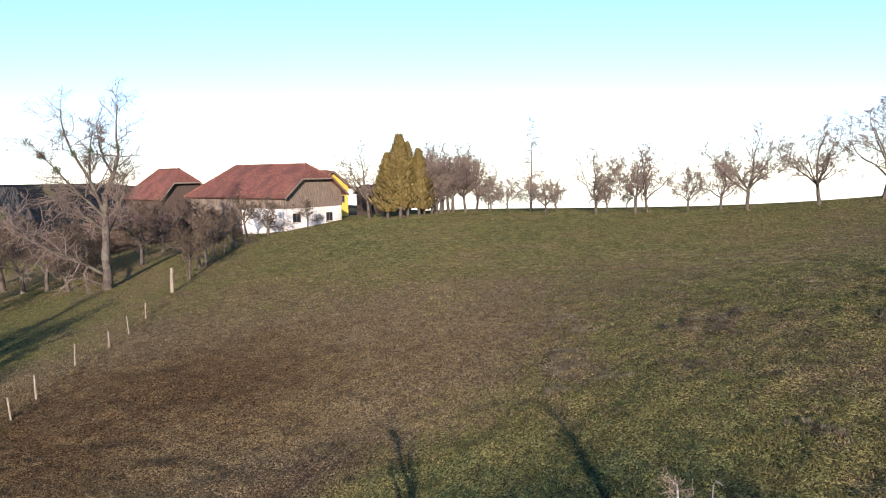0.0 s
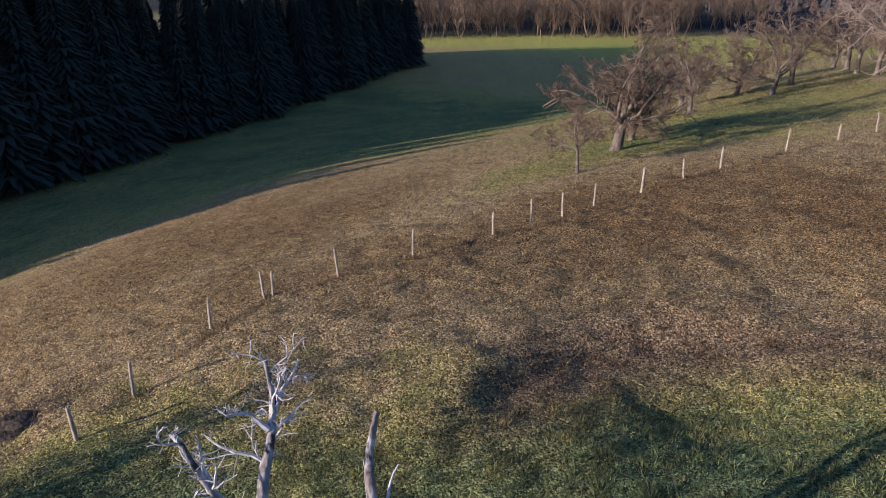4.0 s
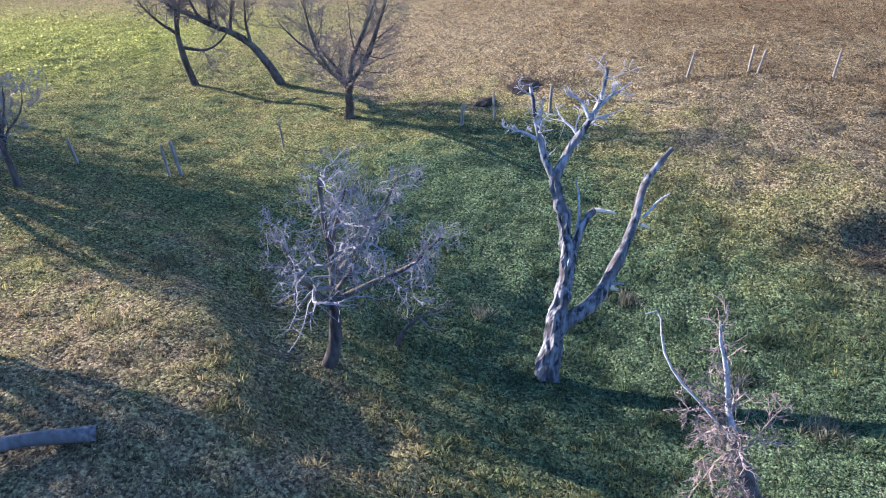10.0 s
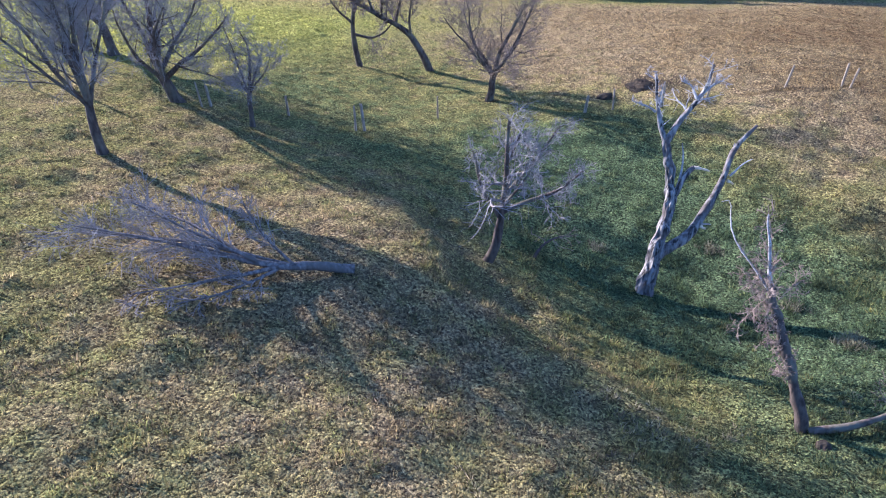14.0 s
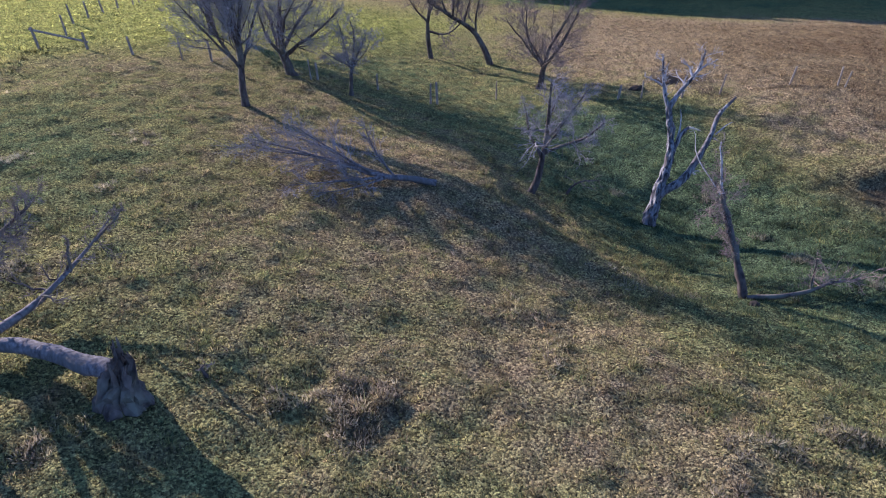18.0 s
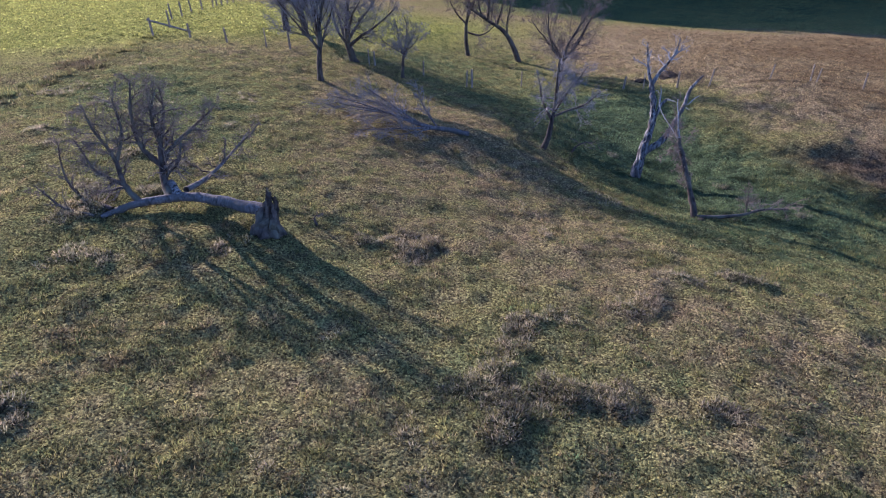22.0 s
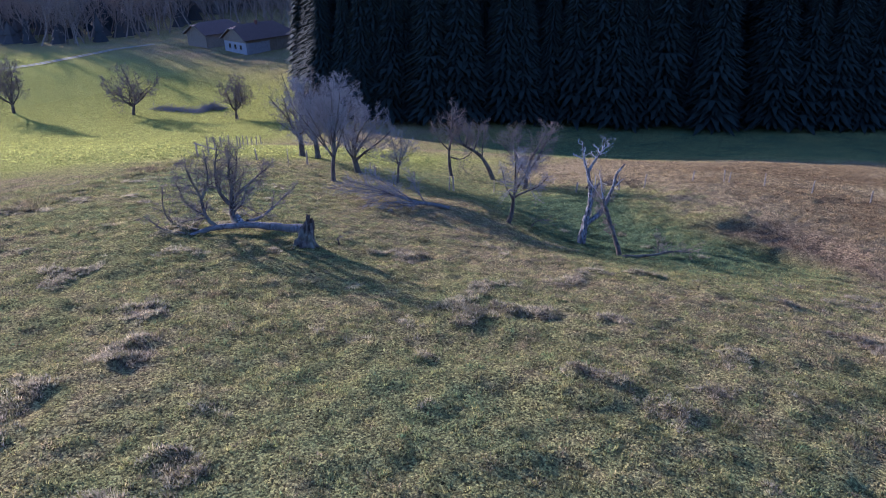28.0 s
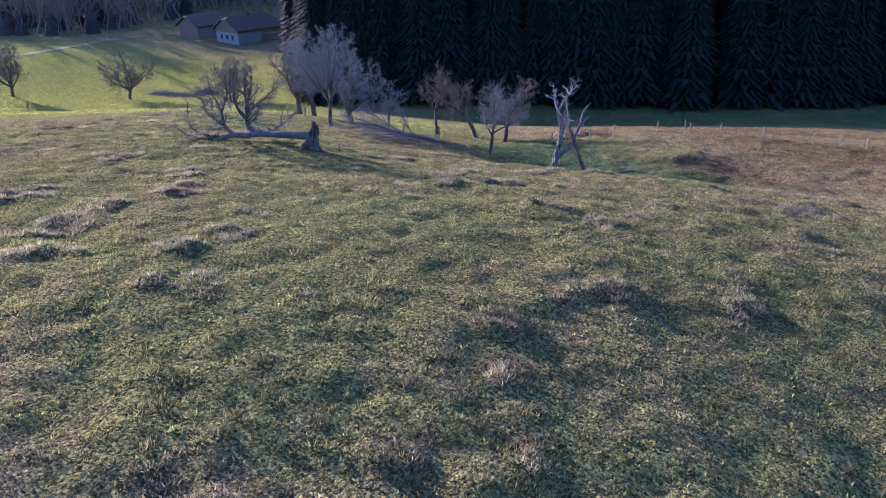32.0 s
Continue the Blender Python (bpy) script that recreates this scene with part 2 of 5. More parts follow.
FIELD_EDGE = ((4.0, -20.7), (7.7, -22.2), (10.2, -22.6), (16.3, -21.1), (21.8, -19.3), (34.0, -16.4), (46.0, -12.6), (60.0, -9.4), (84.0, -1.6))


def bank(x, y):
    """The low step between the field and the rough strip along its fence."""
    ys, xs = zip(*FIELD_EDGE)
    d = x - np.interp(y, ys, xs) - 0.35
    inside = np.clip((y - 4) / 4, 0, 1) * np.clip((90 - y) / 6, 0, 1)
    return inside * (0.3 / (1 + np.exp(-np.clip(d / 0.12, -30, 30))) * np.exp(-np.clip(d, 0, 20) / 5) - 0.12 * np.exp(-((d + 0.35) / 0.3) ** 2))


def scarp(x, y):
    """The worn edge where the knoll breaks off into the hollow."""
    t, n = 0.61 * (x + 8) + 0.79 * (y + 7.5), -0.79 * (x + 8) + 0.61 * (y + 7.5)
    s = n - np.interp(t, (0, 2.6, 5.2, 7.0, 8.5, 10.0, 11.9, 14.3), (0, 0, -0.7, -1.4, -1.1, -0.7, -0.2, 0))
    run = np.clip(t / 3, 0, 1) * np.clip((16 - t) / 4, 0, 1)
    return run * (0.16 * np.exp(-(s / 1.0) ** 2) - 0.55 / (1 + np.exp(-np.clip((s - 0.35) / 0.22, -30, 30))) * np.exp(-np.clip(s, 0, 30) / 4.5))


def rim(x, y):
    """The back edge of the hollow: the field breaks off in a short steep slope."""
    r, a = np.hypot(x + 4.5, y - 11.5), np.degrees(np.arctan2(y - 11.5, -(x + 4.5)))
    run = np.clip((a + 28) / 22, 0, 1) * np.clip((75 - a) / 20, 0, 1)
    d = r - 7.7
    step = 0.38 * np.exp(-np.clip(d, 0, 40) / 5) / (1 + np.exp(-np.clip(d / 0.28, -30, 30)))
    foot = -0.42 * np.exp(np.clip(d, -40, 0) / 2.2) / (1 + np.exp(np.clip(d / 0.28, -30, 30)))
    return run * (step + foot) - 0.85 * np.exp(-((x + 7.2) ** 2 + (y - 14.2) ** 2) / 6.5)


def ground_z(x, y):
    """Height of the ground, for numbers or arrays."""
    x, y = np.asarray(x, float), np.asarray(y, float)
    z = -6.553 + 0.02880 * x + -0.00236 * y
    spots = [(a, b) for a in (-120, -70, -20, 30, 80) for b in (-110, -55, 0, 55, 110)]
    for (a, b), rise in zip(spots, RISES):
        z = z + rise * np.exp(-((x - a) ** 2 + (y - b) ** 2) / 3528.0)
    for a, b, wide, rise in KNOLLS:
        z = z + rise * np.exp(-((x - a) ** 2 + (y - b) ** 2) / (2 * wide * wide))
    z = z + bank(x, y) + scarp(x, y) + rim(x, y)
    r = np.hypot(x, y)
    w = np.clip((r - 150) / 130, 0, 1)
    w = w * w * (3 - 2 * w)
    far = -18 - 0.085 * np.clip(r - 200, 0, 2800) * np.clip(2 * x / (r + 1) + 0.15, 0, 1) * np.clip(0.3 + 2 * y / (r + 1), 0, 1)
    for a, b, rise, wide in HILLS:
        far = far + rise * np.exp(-((x - a) ** 2 + (y - b) ** 2) / (2 * wide * wide))
    return z * (1 - w) + far * w



# ---------- tools ----------
def mesh_of(name, verts, faces, mat, smooth=False):
    """A mesh from arrays; faces: lists of arrays with 3 or 4 corners a row."""
    me = bpy.data.meshes.new(name)
    verts = np.asarray(verts, np.float32).reshape(-1, 3)
    faces = [np.asarray(f, np.int32) for f in faces if len(f)]
    me.vertices.add(len(verts))
    me.vertices.foreach_set("co", verts.ravel())
    loops = np.concatenate([f.ravel() for f in faces])
    sizes = np.concatenate([np.full(len(f), f.shape[1]) for f in faces])
    me.loops.add(len(loops))
    me.loops.foreach_set("vertex_index", loops)
    me.polygons.add(len(sizes))
    me.polygons.foreach_set("loop_start", np.concatenate([[0], np.cumsum(sizes)[:-1]]).astype(np.int32))
    me.polygons.foreach_set("use_smooth", np.full(len(sizes), smooth))
    me.update(calc_edges=True)
    me.materials.append(mat)
    return me


def thing(name, x=0, y=0, z=0, label="", category="", group="", kind="", turn=0):
    """An Empty at a thing's base, which carries its parts."""
    ob = new(name)
    ob.matrix_world = pose(x, y, z, 0, 0, turn)
    return tagged(ob, label, category, group, kind)


def part(name, data, parent, label="", m=None):
    """A mesh, or a bmesh with its material, as one part of a thing."""
    if isinstance(data, tuple):
        bm, mat = data
        me = bpy.data.meshes.new(name)
        bm.to_mesh(me)
        bm.free()
        me.materials.append(mat)
        data = me
    ob = new(name, data)
    ob.parent = parent
    if m is not None:
        ob.matrix_local = m
    return tagged(ob, label)


def tubes(branches, sides=5):
    """Rings round many branches at once: (points B k 3, radii B k) rows, as one set of vertices and quads."""
    V, F, base = [], [], 0
    for pts, rad in branches:
        B, k, _ = pts.shape
        if not B:
            continue
        s = sides if rad.max() > 0.03 else 3
        tan = np.gradient(pts, axis=1)
        tan /= np.linalg.norm(tan, axis=2, keepdims=True) + 1e-9
        ref = np.where(np.abs(tan[:, :1, 2:3]) > 0.8, np.array([1.0, 0, 0]), np.array([0, 0, 1.0]))
        ref = np.broadcast_to(ref, tan.shape)
        u = np.cross(tan, ref)
        u /= np.linalg.norm(u, axis=2, keepdims=True) + 1e-9
        w = np.cross(tan, u)
        a = np.arange(s) * 2 * np.pi / s
        ring = pts[:, :, None] + rad[:, :, None, None] * (u[:, :, None] * np.cos(a)[:, None] + w[:, :, None] * np.sin(a)[:, None])
        V.append(ring.reshape(-1, 3))
        i = base + np.arange(B * k * s).reshape(B, k, s)
        n = np.roll(i, -1, axis=2)
        F.append(np.stack([i[:, :-1], i[:, 1:], n[:, 1:], n[:, :-1]], -1).reshape(-1, 4))
        base += B * k * s
    return np.concatenate(V), F


def limbs(rng, start, way, length, radius, k=4, wander=0.15, lift=0.0, tip=0.35):
    """Branches that wander and rise or sag as they grow."""
    start, way = np.atleast_2d(start).astype(float), np.atleast_2d(way).astype(float)
    length = np.broadcast_to(np.asarray(length, float), len(start))
    radius = np.broadcast_to(np.asarray(radius, float), len(start))
    pts = [start]
    d = way / (np.linalg.norm(way, axis=1, keepdims=True) + 1e-9)
    for _ in range(k - 1):
        d = d + rng.normal(0, wander, d.shape)
        d[:, 2] += lift
        d /= np.linalg.norm(d, axis=1, keepdims=True) + 1e-9
        pts.append(pts[-1] + d * (length / (k - 1))[:, None])
    rad = radius[:, None] * np.linspace(1, tip, k)[None]
    return np.stack(pts, 1), rad


def sprout(rng, branch, n, lo=0.3, hi=1.0, angle=50, spread=15, size=0.5, thick=0.6, up=0.0, **how):
    """n side shoots on each branch."""
    pts, rad = branch
    B, k, _ = pts.shape
    if not B:
        return branch
    t = np.clip(np.linspace(lo, hi, n)[None] + rng.uniform(-0.5, 0.5, (B, n)) * (hi - lo) / n, 0.02, 0.999) * (k - 1)
    i = np.minimum(t.astype(int), k - 2)
    f = (t - i)[..., None]
    b = np.arange(B)[:, None]
    at = pts[b, i] * (1 - f) + pts[b, i + 1] * f
    tan = pts[b, i + 1] - pts[b, i]
    seg = np.linalg.norm(tan, axis=2, keepdims=True) + 1e-9
    tan = tan / seg
    side = rng.normal(0, 1, tan.shape)
    side[..., 2] += up
    side -= tan * (side * tan).sum(-1, keepdims=True)
    side /= np.linalg.norm(side, axis=2, keepdims=True) + 1e-9
    a = np.radians(rng.normal(angle, spread, (B, n)))[..., None]
    way = tan * np.cos(a) + side * np.sin(a)
    length = seg[..., 0] * (k - 1) * size * rng.uniform(0.6, 1.25, (B, n)) * (1.15 - 0.45 * t / (k - 1))
    r = (rad[b, i] * (1 - f[..., 0]) + rad[b, i + 1] * f[..., 0]) * thick
    return limbs(rng, at.reshape(-1, 3), way.reshape(-1, 3), length.ravel(), r.ravel(), **how)


def join(*branches):
    return list(branches)


def bare_tree(seed, high=7.0, trunk=1.8, girth=0.2, lean=(0, 0), fork=5, open_angle=42, bend=0.16, twig_mat=None, dense=1.0, lift=0.06, sides=7, thin=0.006, width=0.75, hair=6, side=52, slim=1.0):
    """Meshes of a leafless tree: trunk with limbs, and the crown of its twigs. width: the crown's half width by its height."""
    rng = np.random.default_rng(seed)
    stem_ = limbs(rng, [[0, 0, -0.15]], np.array([[lean[0], lean[1], 1.0]]), trunk + 0.15, girth, 5, 0.07, 0.02, 0.72)
    stem_[1][0, 0] *= 1.35
    top = stem_[0][0, -1]
    reach = high - trunk
    a = np.arange(fork) * 2 * np.pi / fork + rng.uniform(0, 6) + rng.normal(0, 0.25, fork)
    tilt = np.radians(rng.normal(open_angle, 9, fork))
    way = np.stack([np.cos(a) * np.sin(tilt), np.sin(a) * np.sin(tilt), np.cos(tilt)], 1)
    start = top + (stem_[0][0, -2] - top) * rng.uniform(0, 0.9, (fork, 1))
    main = limbs(rng, start, way, reach * rng.uniform(0.72, 0.95, fork), girth * rng.uniform(0.36, 0.5, fork), 8, bend, lift, 0.2)
    lead = limbs(rng, stem_[0][:, -1], stem_[0][:, -1] - stem_[0][:, -2], reach * 0.85, girth * 0.62, 8, bend, 0.03, 0.2)
    main = (np.concatenate([main[0], lead[0]]), np.concatenate([main[1], lead[1]]))
    second = sprout(rng, main, int(9 * dense), 0.2, 1.0, side, 14, 0.4, 0.46 * slim ** 0.4, k=6, wander=bend * 1.3, lift=lift, tip=0.3)
    third = sprout(rng, second, int(7 * dense), 0.15, 1.0, side - 2, 16, 0.42, 0.6 * slim ** 0.7, k=4, wander=bend * 1.4, lift=lift * 0.7, tip=0.35)
    third = (third[0], np.maximum(third[1], thin * 1.4))
    fine = sprout(rng, third, hair, 0.1, 1.0, 48, 18, 0.55, 0.62, k=2, wander=0.22, lift=0.04, tip=0.5)
    fine = (fine[0], np.clip(fine[1], thin, thin * 2))
    # crowns end in a rounded outline: shoots past it are drawn in
    mid = top + np.array([lean[0], lean[1], 1.0]) * reach * 0.5
    size = np.array([reach * width, reach * width, reach * 0.52])
    out = []
    for pts, rad in (main, second, third, fine):
        q = (pts - mid) / size
        d = np.linalg.norm(q, axis=2, keepdims=True)
        q = q * np.where(d > 0.85, (0.85 + 0.6 * np.tanh((d - 0.85) / 0.8)) / np.maximum(d, 1e-6), 1.0)
        low = pts[..., 2:3] < top[2] + 0.3
        out.append((np.where(low, pts, mid + q * size), rad))
    main, second, third, fine = out
    v, f = tubes(join(stem_, main, second), sides)
    body = mesh_of("trunk", v, f, BARK, True)
    v, f = tubes(join(third, fine), 3)
    return body, mesh_of("crown", v, f, twig_mat or TWIG)


def plant(name, meshes, x, y, label, category="tree", group="", turn=0.0, scale=1.0, sink=0.05, names=("trunk", "crown")):
    ob = thing(name, x, y, float(sward_z(np.array([x]), np.array([y]))[0]) - sink, label, category, group, turn=turn)
    ob.scale = (scale, scale, scale)
    for n, me in zip(names, meshes):
        part(n, me, ob)
    return ob


def stem(points, r0, r1, k=10, rng=None, knots=0.0):
    """One smooth branch through a few points, tapering from r0 to r1."""
    p = np.array(points, float)
    t = np.concatenate([[0], np.cumsum(np.linalg.norm(np.diff(p, axis=0), axis=1))])
    u = np.linspace(0, t[-1], k)
    out = np.stack([np.interp(u, t, p[:, i]) for i in range(3)], 1)
    for _ in range(2):
        out[1:-1] = 0.25 * out[:-2] + 0.5 * out[1:-1] + 0.25 * out[2:]
    if rng is not None and k > 3:
        bend = rng.normal(0, 1, (k, 3)) * (0.09 * max(r0, 0.05) + 0.01)
        bend[1:-1] = (bend[:-2] + 2 * bend[1:-1] + bend[2:]) / 3
        out[1:-1] += bend[1:-1]
    rad = r0 + (r1 - r0) * (u / t[-1]) ** 0.8
    if rng is not None and knots:
        rad = rad * (1 + rng.uniform(-knots, knots, k))
    return out[None], rad[None]


def merged(branches):
    """Branches of unlike length laid together, resampled to six points each."""
    P, R = [], []
    for pts, rad in branches:
        k = pts.shape[1]
        s, n = np.linspace(0, k - 1, 6), np.arange(k)
        for p, r in zip(pts, rad):
            P.append(np.stack([np.interp(s, n, p[:, i]) for i in range(3)], 1))
            R.append(np.interp(s, n, r))
    return np.array(P), np.array(R)


def about(points, base):
    return [(a - base[0], b - base[1], c - base[2]) for a, b, c in points]


def rough_skin(verts, rng, depth):
    """Furrowed wood: pushes the skin in and out a little."""
    return verts + rng.normal(0, depth, verts.shape)


def twiggery(rng, limbs_of, n2=5, n3=5, n4=4, size=0.42, angle=48, lift=0.05, bend=0.22, thin=0.0045, lo=0.25, ks=(5, 4, 2)):
    """Two or three further orders of shoots on given limbs: (boughs, twigs)."""
    a = sprout(rng, limbs_of, n2, lo, 1.0, angle, 15, size, 0.5, k=ks[0], wander=bend, lift=lift, tip=0.3)
    a = (a[0], np.maximum(a[1], thin * 1.8))
    b = sprout(rng, a, n3, 0.15, 1.0, angle, 16, 0.55, 0.62, k=ks[1], wander=bend, lift=lift, tip=0.4)
    b = (b[0], np.maximum(b[1], thin * 1.3))
    if not n4:
        return [a], [b]
    c = sprout(rng, b, n4, 0.1, 1.0, angle, 16, 0.6, 0.62, k=ks[2], wander=bend, lift=lift, tip=0.5)
    return [a], [b, (c[0], np.clip(c[1], thin, 0.012))]

# ---------- ground ----------
def lushness(x, y):
    """How green the sward is: damp, shade-deepened hollow and grazed pasture green, slopes withered."""
    g = lambda a, b, rx, ry: np.exp(-((x - a) / rx) ** 2 - ((y - b) / ry) ** 2)
    v = 0.52 + 0.17 * g(22, 0, 18, 30)
    # the hollow's own green, deepened further so the colour carries tree shade
    v = v + 0.62 * g(-4.8, 10.2, 7.5, 8) + 0.45 * g(-9, 2, 5, 5) + 0.38 * g(-14, -3, 5, 7) + 0.3 * g(-22, -14, 8, 9) + 0.2 * g(2, -18, 12, 10)
    v = v - 0.4 * g(-12, 29, 16, 13) - 0.48 * g(-34, 16, 20, 18) - 0.14 * g(1, -6, 7, 7)
    # last bump darkens the fence strip to paint in the orchard trees' shade
    v = v + 0.17 * np.clip((y - 30) / 30, 0, 1) * np.clip((x + 8) / 14, 0.3, 1) + 0.28 * g(-25, 50, 8, 20) + 0.3 * g(-18, 2, 5, 6) + 0.42 * g(-27, 28, 4.5, 15)
    v = v + 0.36 * np.clip((-45 - x + 3 * lumps(x, y, 6.0, 55)) / 9, 0, 1) * np.clip((y + 40) / 20, 0, 1) * np.clip((100 - y) / 20, 0, 1)
    return v


def freshness(x, y):
    """Where the far pasture is grazed short and bright green."""
    # bright green is withheld where forest shade falls, so the colour carries that shade
    return np.maximum(np.clip((-y - 27 - 0.5 * x + 1.5 * lumps(x, y, 3.0, 51)) / 9, 0, 1) * np.clip((x + 130) / 30, 0, 1) * np.clip(np.maximum((-y - 48) / 14, (x + 48) / 14), 0, 1), np.clip((y - 135) / 30, 0, 1) * np.clip((285 - np.hypot(x, y)) / 20, 0, 1) * np.clip(-x / 40, 0, 1))


def colonies(x, y):
    """Patches of raised, bleached tussocks on the knoll."""
    c = 0.8 * lumps(x, y, 2.3, 21) + 0.95 * lumps(x, y, 1.0, 22) - 0.66
    return np.clip(2.2 * c, 0, 1) * np.clip((x + 3) / 8, 0, 1) * np.exp(-(np.hypot(x - 14, y - 2) / 32) ** 4)


def litter_shade(x, y):
    """Dead weeds on tussocks, plus painted shade along hollow's back edge and fence furrow."""
    r, a = np.hypot(x + 4.5, y - 11.5), np.degrees(np.arctan2(y - 11.5, -(x + 4.5)))
    # back edge of the hollow: its shade put into the colour with dead weeds
    v = 0.75 * np.exp(-((r - 6.9) / 1.7) ** 2) * np.clip((a + 30) / 25, 0, 1) * np.clip((112 - a) / 25, 0, 1)
    ys, xs = zip(*FIELD_EDGE)
    d = x - np.interp(y, ys, xs)
    # fence furrow: dark colour stands for the shadow the low bank would throw
    v = v + 0.8 * np.exp(-((d - 0.25) / 0.45) ** 2) * np.clip((y - 3) / 3, 0, 1) * np.clip((90 - y) / 6, 0, 1) * np.clip(0.6 + 0.7 * lumps(x, y, 1.6, 41), 0, 1)
    t = np.clip(((14 - x) * 22.5 + (-21.5 - y) * 9) / 587, 0, 1)
    v = v + 0.7 * np.exp(-(np.hypot(x - 14 + 22.5 * t, y + 21.5 + 9 * t) / 1.0) ** 2) * np.clip(0.4 + 0.9 * lumps(x, y, 1.3, 71), 0, 1)
    return np.clip(v + 0.3 * colonies(x, y), 0, 1)


def tint(me, x, y, hue=0.0):
    """Store on a mesh how green, dead or shade-darkened, and fresh its sward is."""
    for name, value in (("lush", lushness(x, y) + hue), ("litter_shade", litter_shade(x, y)), ("fresh", freshness(x, y))):
        me.attributes.new(name, "FLOAT", "POINT").data.foreach_set("value", value.ravel().astype(np.float32))


def lumps(x, y, size, seed):
    """Smooth random lumps of about that size, from -1 to 1."""
    u, v = x / size, y / size
    i, j = np.floor(u), np.floor(v)
    f, g = u - i, v - j
    f, g = f * f * (3 - 2 * f), g * g * (3 - 2 * g)
    h = lambda a, b: np.modf(np.abs(np.sin(a * 127.1 + b * 311.7 + seed * 74.7) * 43758.5453))[0] * 2 - 1
    return (h(i, j) * (1 - f) + h(i + 1, j) * f) * (1 - g) + (h(i, j + 1) * (1 - f) + h(i + 1, j + 1) * f) * g


def relief(x, y):
    """Tussocks and hoof-trodden unevenness of the pasture."""
    near = np.exp(-(np.hypot(x - 4, y) / 60) ** 4)
    tufts = 0.07 * lumps(x, y, 2.6, 1) + 0.06 * lumps(x + 5, y, 1.15, 2) + 0.05 * lumps(x, y + 3, 0.66, 3) + 0.035 * lumps(x + 2, y, 0.4, 4)
    return near * tufts + 0.16 * colonies(x, y) * np.clip(0.45 + 0.9 * lumps(x, y + 1, 0.5, 23), 0, 1.3)


def lines(lo, hi, step, grow=1.07, end=3800.0):
    """Grid lines: even between lo and hi, ever wider beyond."""
    out, d = [0.0], step
    while out[-1] < end:
        d *= grow
        out.append(out[-1] + d)
    out = np.array(out[1:])
    return np.concatenate([lo - out[::-1], np.linspace(lo, hi, int((hi - lo) / step) + 1), hi + out])


GRID = (lines(-31, 46, 0.185), lines(-29, 36, 0.185))
LEVELS = []


def sward_z(x, y):
    """Height of the ground sheet itself between its corners."""
    gx, gy = GRID
    i0, j0 = np.clip(np.searchsorted(gx, x) - 1, 0, len(gx) - 2), np.clip(np.searchsorted(gy, y) - 1, 0, len(gy) - 2)
    f, g, Z = (x - gx[i0]) / (gx[i0 + 1] - gx[i0]), (y - gy[j0]) / (gy[j0 + 1] - gy[j0]), LEVELS[0]
    return (Z[j0, i0] * (1 - f) + Z[j0, i0 + 1] * f) * (1 - g) + (Z[j0 + 1, i0] * (1 - f) + Z[j0 + 1, i0 + 1] * f) * g


def build_ground():
    X, Y = np.meshgrid(*GRID, indexing="xy")
    Z = ground_z(X, Y) + relief(X, Y)
    LEVELS.append(Z)
    i = np.arange(X.size).reshape(X.shape)
    quads = np.stack([i[:-1, :-1], i[:-1, 1:], i[1:, 1:], i[1:, :-1]], -1).reshape(-1, 4)
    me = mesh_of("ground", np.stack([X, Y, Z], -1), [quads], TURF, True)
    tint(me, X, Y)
    # weight of the painted between-tuft shade, fading away from the near sward
    me.attributes.new("thatch_shade", "FLOAT", "POINT").data.foreach_set("value", np.clip(1.2 - np.hypot((X - 12) / 36, (Y + 1) / 29), 0, 1).ravel().astype(np.float32))
    # where the woods floor colour, with its painted haze and shade, takes over
    wood = me.attributes.new("wooded_haze", "FLOAT", "POINT")
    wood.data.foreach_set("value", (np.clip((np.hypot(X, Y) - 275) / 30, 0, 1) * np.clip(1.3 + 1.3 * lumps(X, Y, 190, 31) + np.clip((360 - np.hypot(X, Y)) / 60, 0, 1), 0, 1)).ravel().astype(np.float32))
    return tagged(new("ground", me), "rolling hillside meadow of withered and green winter grass", "ground", kind="structure")


def grass(name, x, y, blades, high, wide, splay, seed, label, mat=None, spread=0.06):
    """Tufts of a few blades each, one triangle a blade, as one mass."""
    rng = np.random.default_rng(seed)
    n = len(x)
    clump = np.repeat(np.clip(0.5 + 0.3 * lumps(x, y, 0.5, 7) + rng.uniform(-0.4, 0.4, n), 0, 1), blades)
    hue = np.repeat(rng.normal(0, 0.12, n), 3 * blades)
    z = sward_z(x, y) - 0.015
    x, y, z, h = (np.repeat(v, blades) for v in (x, y, z, high))
    a, b, out = rng.uniform(0, 2 * np.pi, n * blades), rng.uniform(0, 2 * np.pi, n * blades), np.sqrt(rng.uniform(0, 1, n * blades))
    h = h * rng.uniform(0.6, 1.15, n * blades) * (1.1 - 0.5 * out)
    off = (spread + 0.3 * h) * out
    foot = np.stack([x + off * np.cos(b), y + off * np.sin(b), z], 1)
    side = np.stack([np.cos(a), np.sin(a), 0 * a], 1) * (wide * rng.uniform(0.6, 1.3, n * blades))[:, None]
    lean = splay * (0.15 + out) * rng.uniform(0.5, 1.2, n * blades)
    tip = foot + np.stack([h * lean * np.cos(b), h * lean * np.sin(b), h], 1)
    V = np.stack([foot - side, foot + side, tip], 1)
    me = mesh_of(name, V, [np.arange(3 * n * blades).reshape(-1, 3)], mat or BLADE)
    tint(me, np.repeat(x, 3), np.repeat(y, 3), hue)
    me.attributes.new("clump", "FLOAT", "POINT").data.foreach_set("value", np.repeat(clump, 3).astype(np.float32))
    return tagged(new(name, me), label, "grass", kind="stuff")


